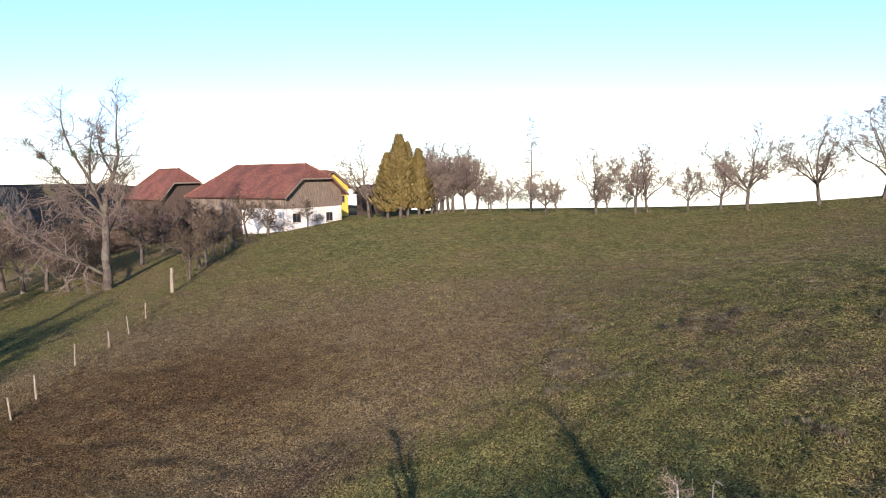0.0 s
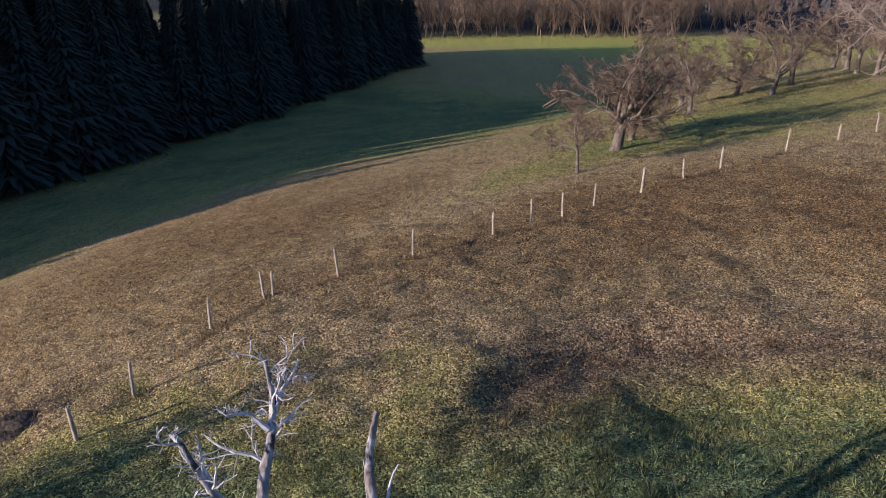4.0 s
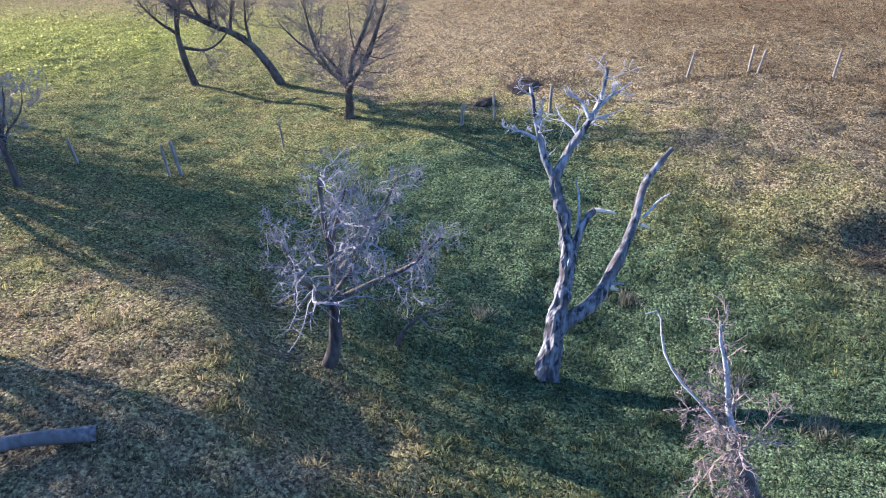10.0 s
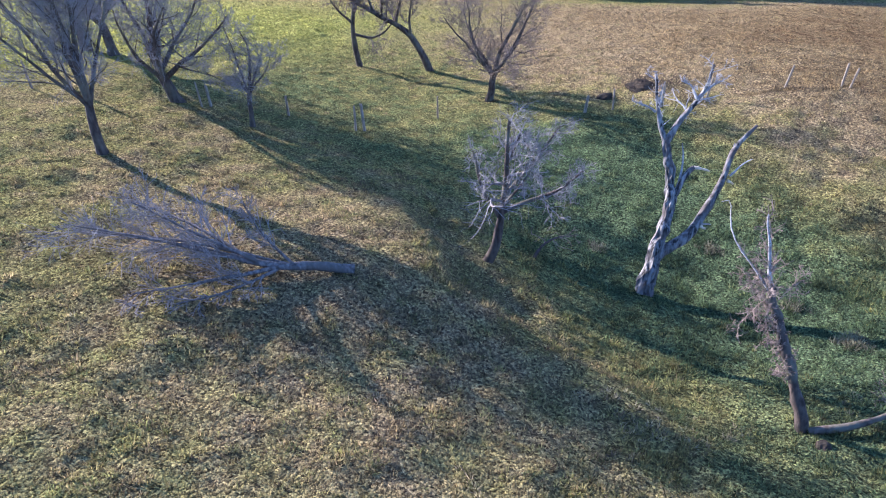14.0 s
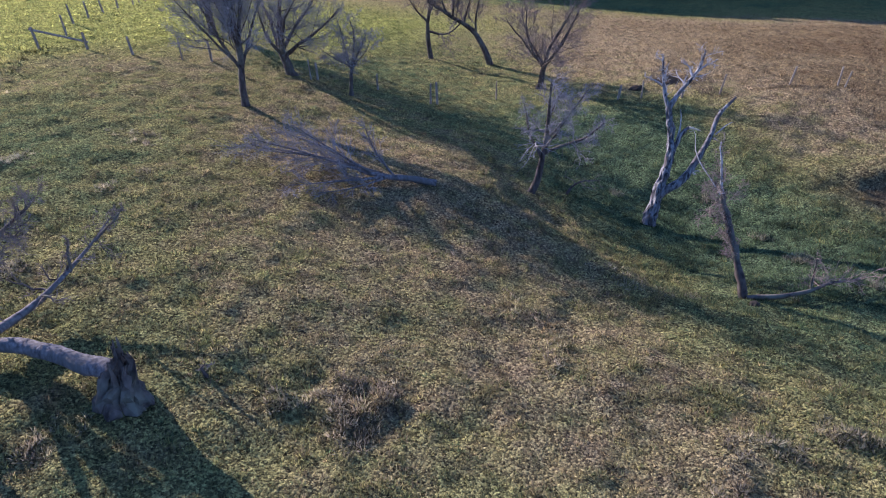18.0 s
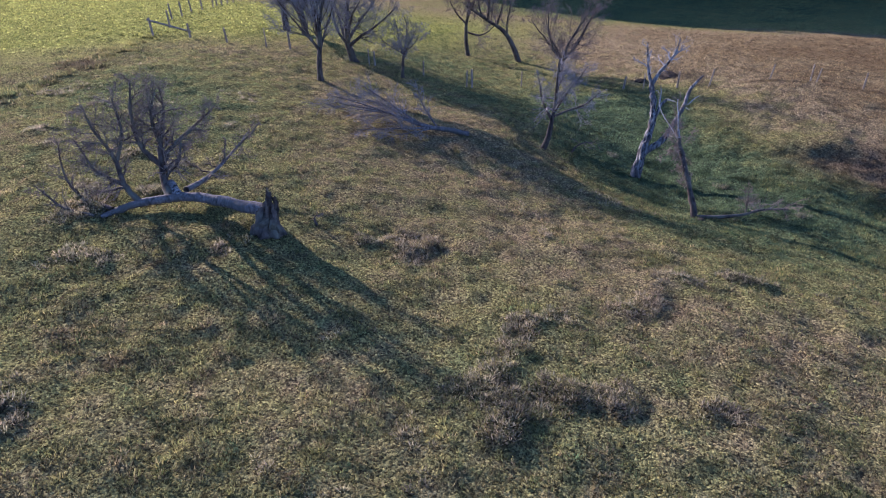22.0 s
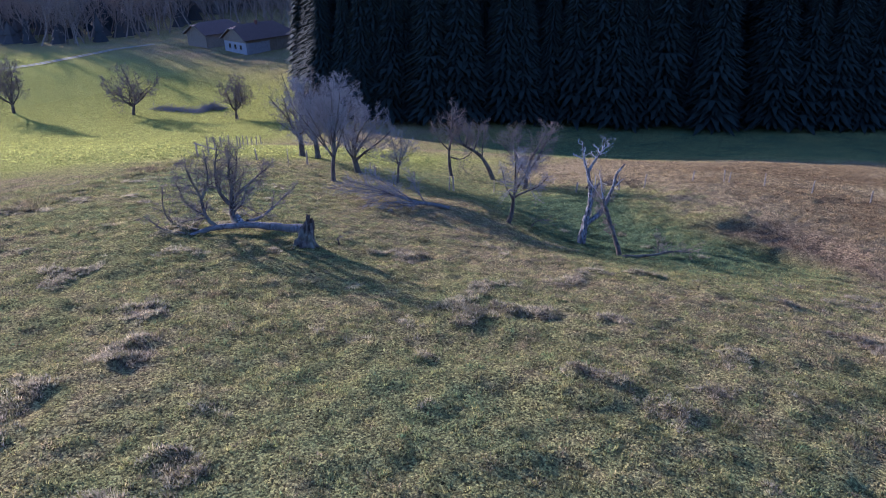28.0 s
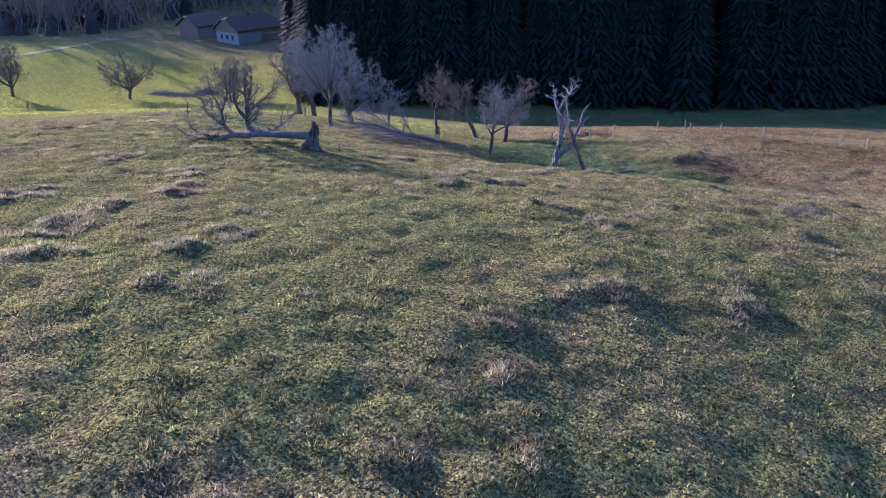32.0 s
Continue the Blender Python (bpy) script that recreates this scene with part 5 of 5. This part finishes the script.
def shed(x, y, turn, w, d, h, rise, label):
    """A low boarded shed with a plain pitched roof."""
    ob = thing("shed", x, y, float(ground_z(x, y)), label, "shed", turn=turn)
    for dims in ((-w / 2, 0, -0.6, w / 2, 0.12, h), (-w / 2, d - 0.12, -0.6, w / 2, d, h), (-w / 2, 0.12, -0.6, -w / 2 + 0.12, d - 0.12, h), (w / 2 - 0.12, 0.12, -0.6, w / 2, d - 0.12, h)):
        box_part("wall", DARK_BOARDS, ob, *dims)
    for s in (-1, 1):
        bm = bmesh.new()
        slab(bm, [(-w / 2 - 0.5, d / 2 + s * (d / 2 + 0.6), h - 0.15), (w / 2 + 0.5, d / 2 + s * (d / 2 + 0.6), h - 0.15), (w / 2 + 0.5, d / 2, h + rise), (-w / 2 - 0.5, d / 2, h + rise)], 0.12)
        part("roof", (bm, OLD_TILE), ob)


shed(-13.5, 116, 18, 11, 6, 3.2, 1.6, "long dark open shed behind the orchard")
shed(27.5, 112, 10, 8, 6, 3.4, 1.5, "dark boarded shed beside the farmhouse")


# ---------- trees of the crest and the orchard ----------
def cedar(seed, high=11.0, wide=2.6):
    """A bronzed evergreen: bare lower trunk, a cone of many upright sprays."""
    rng = np.random.default_rng(seed)
    v, f = tubes([stem([(0, 0, -0.3), (0.05, 0, high * 0.4), (0, 0.05, high * 0.96)], 0.3, 0.04, 8, rng)], 8)
    trunk = mesh_of("trunk", v, f, BARK, True)
    n = 3600
    t = rng.uniform(0, 1, n) ** 0.8
    z = high * (0.13 + 0.87 * t)
    r = wide * np.minimum(1, ((1 - t) * 1.25 + 0.02) ** 0.8) * (0.55 + 0.45 * np.minimum(1, t * 6)) * rng.uniform(0.55, 1.08, n)
    a = rng.uniform(0, 2 * np.pi, n)
    r = r * (1 + 0.24 * np.sin(a * 3 + seed + z * 0.4) + 0.16 * np.sin(a * 7 + z * 1.7))
    c = np.stack([r * np.cos(a), r * np.sin(a), z], -1)
    out = np.stack([np.cos(a), np.sin(a), 1.3 + 0 * a], -1) + rng.normal(0, 0.3, (n, 3))
    side = np.stack([-np.sin(a), np.cos(a), 0 * a], -1) + rng.normal(0, 0.4, (n, 3))
    s = rng.uniform(0.18, 0.5, n)[:, None]
    V = np.stack([c - side * s * 0.5, c + side * s * 0.5, c + out * s * 0.9, c + side * s * 0.3 - out * s * 0.5], 1)
    i = np.arange(n)[:, None] * 4
    F = np.concatenate([i + [0, 1, 2], i + [0, 3, 1]], 0)
    return trunk, mesh_of("foliage", V, [F], GOLDEN)


for i, (x, y, s) in enumerate(((20.2, 91.0, 0.84), (21.8, 90.0, 1.05), (23.2, 90.8, 0.95), (24.6, 89.6, 0.86), (25.7, 90.4, 0.62))):
    plant("cedar", cedar(60 + i, 11.2, 2.25), x, y, "bronze-gold evergreen cedar with a bare lower trunk", "conifer", "golden conifers", turn=40 * i, scale=s, names=("trunk", "foliage"))

CREST = [bare_tree(70 + i, h, tr, g, (lx, 0.0), n, an, b, dense=d, sides=6, thin=0.018, hair=8) for i, (h, tr, g, lx, n, an, b, d) in enumerate((
    (9.5, 2.2, 0.24, 0.05, 5, 46, 0.2, 1.05), (8.5, 2.0, 0.2, -0.08, 5, 52, 0.22, 1.0), (11.0, 2.8, 0.26, 0.02, 6, 36, 0.14, 1.0), (7.0, 1.7, 0.17, 0.12, 4, 50, 0.2, 1.0), (12.5, 3.0, 0.3, 0.16, 6, 42, 0.15, 1.2)))]
SKYLINE = ((1, 38.3, 76.5, 0.75), (0, 43.8, 72.8, 0.95), (3, 45.4, 72.4, 0.8), (0, 48.0, 69.8, 1.0), (2, 49.6, 69.4, 0.8), (3, 53.0, 65.5, 0.95), (1, 56.2, 63.2, 1.0), (2, 58.1, 60.7, 1.0), (2, 63.4, 54.7, 0.98), (4, 68.4, 50.1, 1.0), (4, 74, 42, 1.0))
for i, (k, x, y, s) in enumerate(SKYLINE):
    plant("orchard_tree", CREST[k], x, y, "bare fruit tree standing on the crest of the field", group="trees on the crest", turn=77 * i, scale=s)
for i, (k, x, y, s) in enumerate(((2, 19.5, 98.5, 1.1), (2, 29.0, 94.0, 1.0), (2, 27.5, 92.0, 0.9), (2, 28.5, 91.0, 0.95), (2, 30.4, 90.5, 0.92), (2, 32.2, 90.0, 0.95), (0, 27.5, 90.0, 0.7), (1, 34.5, 86.5, 0.65), (3, 36.8, 85.0, 0.8), (1, 39.5, 83.0, 0.7), (3, 42.0, 80.0, 0.7), (0, 30.0, 93.5, 0.8), (2, 33.5, 93.0, 0.85), (2, 29.3, 95.0, 1.0), (2, 31.3, 94.6, 1.02), (2, 27.2, 95.5, 0.95), (2, 35.0, 92.0, 0.8), (2, 28.0, 97.0, 1.0), (2, 32.6, 96.0, 1.0), (1, 36.0, 89.0, 0.7), (3, 47.5, 78.0, 0.6), (3, 50.5, 75.0, 0.55))):
    plant("coppice_tree", CREST[k], x, y, "slender bare tree of the copse beyond the field", group="copse on the crest", turn=51 * i + 20, scale=s)


def larch(seed, high=14.5):
    rng = np.random.default_rng(seed)
    trunk = stem([(0, 0, -0.3), (0.1, 0, high * 0.5), (0, 0, high)], 0.2, 0.02, 9, rng)
    a = sprout(rng, trunk, 80, 0.16, 0.99, 84, 8, 0.26, 0.3, k=5, wander=0.1, lift=0.02, tip=0.3)
    s = np.linspace(1.0, 0.2, 80)[:, None, None]
    a = (a[0][:, :1] + (a[0] - a[0][:, :1]) * s, np.clip(a[1], 0.03, 0.05))
    b = sprout(rng, a, 9, 0.15, 1.0, 55, 15, 0.35, 0.6, k=3, wander=0.15, lift=-0.05, tip=0.5)
    v, f = tubes([trunk], 7)
    w, g = tubes([a, (b[0], np.maximum(b[1], 0.022))], 3)
    return mesh_of("trunk", v, f, BARK, True), mesh_of("crown", w, g, TWIG)


plant("larch", larch(80), 43.5, 90.0, "tall leafless larch with short level branches", "larch", names=("trunk", "crown"))

# the orchard below the barn
ORCH = [bare_tree(90 + i, h, tr, g, (lx, 0.0), n, an, b, FAR_TWIG, d, sides=7, thin=0.009, hair=9) for i, (h, tr, g, lx, n, an, b, d) in enumerate((
    (7.0, 1.6, 0.32, 0.02, 6, 55, 0.24, 1.35), (5.6, 1.9, 0.13, -0.05, 5, 45, 0.22, 1.0), (6.2, 1.5, 0.26, 0.1, 5, 48, 0.26, 1.1), (8.5, 2.2, 0.26, -0.12, 5, 48, 0.2, 1.1)))]
for i, (k, x, y, s) in enumerate(((1, -24.3, 31.8, 0.9), (0, -26.6, 39.4, 1.3), (2, -28.6, 44.5, 0.75), (2, -28.3, 69.0, 1.15), (3, -22.5, 80.0, 1.0), (3, -25.5, 84.0, 1.05), (2, -20.0, 76.0, 1.0), (3, -31.0, 58.0, 0.9), (2, -33.5, 73.0, 1.0), (3, -38.0, 84.0, 1.0), (1, -8.2, 66.0, 1.1), (3, -7.0, 72.0, 0.75), (2, -2.5, 83.0, 0.85), (1, -5.0, 80.0, 1.2), (3, -13.0, 84.0, 1.0), (0, -17.5, 92.0, 0.9), (3, -10.5, 96.0, 1.0), (1, 0.5, 95.5, 1.3), (2, 3.2, 93.5, 1.0), (1, 8.8, 93.0, 0.9), (3, -5.0, 100.0, 0.9), (3, -24.0, 98.0, 1.1), (0, -33.0, 100.0, 1.0), (0, -28.0, 43.5, 0.8), (3, -30.0, 78.0, 1.2), (0, -36.0, 66.0, 1.0), (3, -42.0, 74.0, 1.2), (2, -18.5, 84.0, 1.1), (3, -14.0, 104.0, 1.2), (3, -29.0, 92.0, 1.3))):
    plant("orchard_tree", ORCH[k], x, y, ("dense spreading bare apple tree", "slim pale-trunked bare fruit tree", "gnarled bare fruit tree with crooked limbs", "tall bare fruit tree")[k] + " in the sloping orchard", group="orchard below the barn", turn=63 * i + 15, scale=s)


def mistletoe_pear():
    """The tall old pear: a stout trunk, two upright leaders, a long low limb, clumps of mistletoe."""
    rng = np.random.default_rng(101)
    x, y = -15.9, 70.5
    ob = thing("pear_tree", x, y, float(ground_z(x, y)) - 0.1, "towering old bare pear tree hung with mistletoe", "tree", turn=12.7)
    ob.scale = (0.95, 0.95, 0.93)
    trunk = stem([(0, 0, -0.2), (0.15, 0, 3.6), (0.3, 0, 7.6), (0.4, 0.1, 10.4)], 0.52, 0.3, 14, rng, 0.06)
    limbs_ = [stem(p, r, 0.03, 12, rng, 0.06) for p, r in (
        ([(0.4, 0.1, 10.3), (1.3, 0.2, 12.4), (2.1, 0.0, 14.4), (1.7, -0.3, 17.0), (2.2, -0.2, 20.0)], 0.26), ([(0.25, 0, 8.3), (-0.95, -0.4, 12.0), (-2.7, -0.6, 15.0), (-3.3, -0.4, 17.8), (-3.1, 0.2, 20.0)], 0.24),
        ([(0.2, 0, 8.0), (-2.0, 1.0, 10.6), (-4.2, 1.6, 13.5), (-6.2, 1.4, 15.8)], 0.18), ([(-0.1, 0, 1.7), (-2.7, -0.5, 3.6), (-5.3, -0.8, 5.0), (-7.6, -0.6, 6.4), (-8.8, 0.0, 8.6)], 0.2),
        ([(0.4, 0.1, 9.6), (2.0, 0.6, 11.6), (3.4, 0.8, 13.0)], 0.13), ([(1.3, 0.2, 12.4), (0.4, 1.2, 15.0), (0.3, 1.6, 18.0)], 0.14), ([(0.3, 0, 7.4), (1.6, -1.4, 9.4), (2.4, -2.2, 12.0)], 0.14),
        ([(-0.95, -0.4, 12.0), (-1.0, -1.6, 14.6), (-0.6, -2.0, 17.6)], 0.13), ([(0.2, 0, 6.4), (-1.8, 1.4, 8.4), (-3.4, 2.4, 9.4), (-4.6, 2.8, 11.0)], 0.14), ([(0.2, 0.1, 5.6), (1.6, 1.8, 7.6), (2.2, 3.0, 9.6)], 0.12))]
    v, f = tubes([trunk], 12)
    part("trunk", mesh_of("trunk", rough_skin(v, rng, 0.012), f, BARK, True), ob)
    for branch in limbs_:
        v, f = tubes([branch], 8)
        part("limb", mesh_of("limb", v, f, BARK, True), ob)
    a, b = twiggery(rng, merged(limbs_), 15, 9, 5, 0.36, 52, 0.02, 0.27, 0.014, 0.12)
    v, f = tubes(a + b, 4)
    part("crown", mesh_of("crown", v, f, TWIG), ob)
    wood = np.concatenate([q[0][0] for q in limbs_])
    for c in ((-6.2, 1.4, 15.6), (-4.8, 1.5, 14.2), (-3.2, -0.4, 17.0), (-5.0, 1.0, 12.4), (-3.6, 1.8, 12.6), (-7.0, 0.6, 11.4), (-2.6, -0.5, 14.4), (-1.0, -1.6, 14.8), (0.9, -0.2, 15.6), (-6.8, 1.2, 13.4), (-4.4, 2.2, 10.6), (-8.2, 0.0, 9.2)):
        c = wood[np.argmin(np.linalg.norm(wood - np.array(c), axis=1))]
        n = 260
        d = rng.normal(0, 1, (n, 3))
        d /= np.linalg.norm(d, axis=1, keepdims=True)
        p = d * rng.uniform(0.1, 0.5, n)[:, None] * rng.uniform(0.7, 1.2)
        s = rng.normal(0, 0.07, (n, 3))
        V = np.stack([p, p + s, p + d * 0.12 - s * 0.4], 1)
        part("mistletoe", mesh_of("mistletoe", V, [np.arange(3 * n).reshape(n, 3)], MISTLETOE), ob, "evergreen mistletoe clump", Matrix.Translation(c))


mistletoe_pear()

# ---------- far pasture ----------
def track(points, wide, name, label):
    """Two pale wheel ruts with a grass strip, laid on the slope."""
    p = stem([(a, b, 0) for a, b in points], 1, 1, 60)[0][0]
    d = np.gradient(p, axis=0)
    side = np.stack([-d[:, 1], d[:, 0]], 1) / (np.linalg.norm(d[:, :2], axis=1, keepdims=True) + 1e-9)
    ob = thing(name, label=label, category="track", kind="structure")
    for o in (-wide / 2, wide / 2):
        e = np.stack([p[:, :2] + side * (o - 0.35), p[:, :2] + side * (o + 0.35)], 1).reshape(-1, 2)
        V = np.concatenate([e, (ground_z(e[:, 0], e[:, 1]) + 0.12)[:, None]], 1)
        i = np.arange(len(p) - 1)[:, None] * 2
        part("rut", mesh_of("rut", V, [i + [0, 1, 3, 2]], DIRT), ob)


# farmhouse walls wear roof-slate grey to stand for plaster in shade and haze
half_hip_barn("distant_farmhouse", -137, -131, float(ground_z(-137, -131)), 70, 12, 18, 3.2, 4.2, 7.8, 7.0, "hazy distant farmhouse with a broad roof in the shade", SLATE_DIM_WALL, OLD_BOARDS, ((-3, 1.2, 1, 1.2), (0, 1.2, 1, 1.2), (3, 1.2, 1, 1.2)), True, tiles=OLD_TILE, tile_label="old brown tiled roof")
half_hip_barn("distant_barn", -141, -149, float(ground_z(-141, -149)), 75, 10, 16, 3.0, 4.0, 7.0, 6.4, "low distant barn beside the farmhouse", OLD_BOARDS, OLD_BOARDS, tiles=OLD_TILE, tile_label="old brown tiled roof")
PASTURE = [bare_tree(120 + i, h, 2.0, 0.34, (0.03, 0), 7, a, 0.15, dense=1.25, sides=6, thin=0.012, width=w, hair=10, slim=0.7) for i, (h, a, w) in enumerate(((10.8, 52, 0.62), (9.6, 50, 0.62), (12.0, 42, 0.5)))]
for i, (k, x, y, s) in enumerate(((0, -72.3, -107.0, 1.05), (1, -75.5, -82.5, 0.95), (2, -58.5, -124.5, 1.0))):
    plant("pasture_tree", PASTURE[k], x, y, "solitary bare round-crowned fruit tree on the green pasture", group="trees of the pasture", turn=100 * i + 30, scale=s)
plant("fruit_tree", bare_tree(29, 8.5, 2.2, 0.28, (-0.1, 0.0), 6, 45, 0.14, dense=1.0, thin=0.0034, hair=10, width=0.85, slim=0.4), -17.5, -26.5, "bushy bare tree by the pasture fence", group=ORCHARD, turn=40)


track([(-62, -180), (-80, -168), (-95, -165.5), (-109, -167), (-127, -169), (-140, -166)], 1.5, "farm_track", "pale rutted farm track across the far meadow")


def woodland(name, seed, spots, high, mat, label):
    """Far leafless woods, one joined mass of slender crowns."""
    rng = np.random.default_rng(seed)
    kinds = []
    for k in range(4):
        st = stem([(0, 0, 0), (0.2, 0.1, 0.5), (0, 0, 1.0)], 0.014, 0.004, 5, rng)
        a = sprout(rng, st, 13, 0.25, 0.98, 36, 10, 0.34, 0.6, k=3, wander=0.14, lift=0.1, tip=0.4)
        b = sprout(rng, a, 6, 0.2, 1.0, 36, 12, 0.5, 0.7, k=2, wander=0.15, lift=0.08, tip=0.5)
        kinds.append(tubes([(st[0], st[1]), (a[0], np.maximum(a[1], 0.003)), (b[0], np.maximum(b[1], 0.0034))], 3))
    V, F, base = [], [], 0
    for x, y in spots:
        v, f = kinds[rng.integers(4)]
        a, s = rng.uniform(0, 6.28), high * rng.uniform(0.55, 1.25)
        c, d = np.cos(a), np.sin(a)
        p = np.stack([(v[:, 0] * c - v[:, 1] * d) * s * 1.15 + x, (v[:, 0] * d + v[:, 1] * c) * s * 1.15 + y, v[:, 2] * s + float(ground_z(x, y)) - 0.3], 1)
        V.append(p)
        F += [q + base for q in f]
        base += len(p)
    return tagged(new(name, mesh_of(name, np.concatenate(V), F, mat)), label, "woodland", kind="stuff")


def scatter(rng, n, yaw, near, far):
    a, r = np.radians(rng.uniform(*yaw, n)), rng.uniform(near, far, n)
    return np.stack([-np.sin(a) * r, np.cos(a) * r], 1)


rng = np.random.default_rng(7)
woodland("valley_woods", 8, np.concatenate([scatter(rng, 640, (28, 62), 268, 350), scatter(rng, 130, (22, 31), 290, 420), scatter(rng, 90, (12, 24), 400, 560)]), 13, FAR_TWIG, "brown leafless woods along the valley below the meadow")
belt = np.concatenate([np.stack([rng.uniform(-255, -128, 260), rng.uniform(-265, -182, 260)], 1), np.stack([rng.uniform(-290, -185, 160), rng.uniform(-185, -110, 160)], 1), scatter(rng, 160, (118, 158), 300, 440), np.stack([rng.uniform(-130, -20, 200), rng.uniform(-310, -240, 200)], 1)])
woodland("hillside_woods", 9, belt, 18, TWIG, "hazy leafless woods on the hillside beyond the pasture")


def cottage(name, x, y, turn, w, d, h, rise, roof, label):
    """A plain far house: four walls, two roof planes, two rows of windows on its front."""
    ob = thing(name, x, y, float(ground_z(x, y)), label, "house", "houses across the valley", turn=turn)
    for dims in ((-w / 2, 0, -2, w / 2, 0.3, h), (-w / 2, d - 0.3, -2, w / 2, d, h), (-w / 2, 0.3, -2, -w / 2 + 0.3, d - 0.3, h), (w / 2 - 0.3, 0.3, -2, w / 2, d - 0.3, h)):
        box_part("wall", PLASTER, ob, *dims)
    for s in (-1, 1):
        bm = bmesh.new()
        slab(bm, [(s * (w / 2 + 0.8), -0.8, h - 0.4), (s * (w / 2 + 0.8), d + 0.8, h - 0.4), (0, d + 0.8, h + rise), (0, -0.8, h + rise)], 0.25)
        part("roof", (bm, roof), ob)
    bm = bmesh.new()
    slab(bm, [(-w / 2, 0, h), (w / 2, 0, h), (0, 0, h + rise)], -0.3)
    part("gable", (bm, PLASTER), ob)
    for u in (-w / 4, w / 4):
        for z in (1.0, 3.6):
            if z + 1.3 < h:
                box_part("window", DARK_GLASS_FILL, ob, u - 0.5, -0.03, z, u + 0.5, 0.05, z + 1.2)


for x, y, turn, w, d, h, rise, roof in ((-159, 475, 10, 10, 12, 6, 4, OLD_TILE), (-408, 604, 50, 18, 14, 6, 5, RED_TILE), (-385, 612, 30, 11, 12, 5, 4, OLD_TILE), (-336, 810, 20, 18, 20, 7, 5, OLD_TILE), (-356, 826, 60, 12, 14, 6, 4, RED_TILE), (-453, 846, 30, 12, 16, 6, 5, OLD_TILE), (-334, 474, 30, 6, 6, 12, 3, OLD_TILE), (-634, 545, 45, 11, 12, 6, 4, SLATE_DIM_WALL), (-1052, 951, 45, 16, 16, 6, 5, SLATE_DIM_WALL)):
    cottage("far_house", x, y, turn, w * 0.7, d * 0.7, h * 0.7, rise * 0.7, roof, "small white far house among the valley woods")


def far_conifers():
    """The conifer woods of the far hills, as small pointed crowns."""
    rng = np.random.default_rng(12)
    spots = np.concatenate([scatter(rng, 8500, (10, 64), 400, 2300), scatter(rng, 420, (108, 158), 300, 640), np.stack([rng.uniform(-260, -132, 160), rng.uniform(-275, -190, 160)], 1)])
    a = np.arange(6) * np.pi / 3
    ring = np.stack([np.cos(a), np.sin(a), 0 * a], 1)
    V, F = [], []
    for x, y in spots:
        z, h = float(ground_z(x, y)), rng.uniform(6, 10)
        b = len(V) * 14
        r = h * rng.uniform(0.3, 0.5)
        V.append(np.concatenate([ring * r * rng.uniform(0.8, 1.2, (6, 1)) + [x, y, z], [[x, y, z + h * 0.65]], ring * r * 0.65 * rng.uniform(0.8, 1.2, (6, 1)) + [x, y, z + h * 0.4], [[x, y, z + h]]]))
        for o in (0, 7):
            F += [(b + o + i, b + o + (i + 1) % 6, b + o + 6) for i in range(6)]
    tagged(new("far_conifers", mesh_of("far_conifers", np.concatenate(V), [np.array(F)], FAR_WOOD_HAZE)), "dark conifer woods over the far hills", "woodland", kind="stuff")


far_conifers()
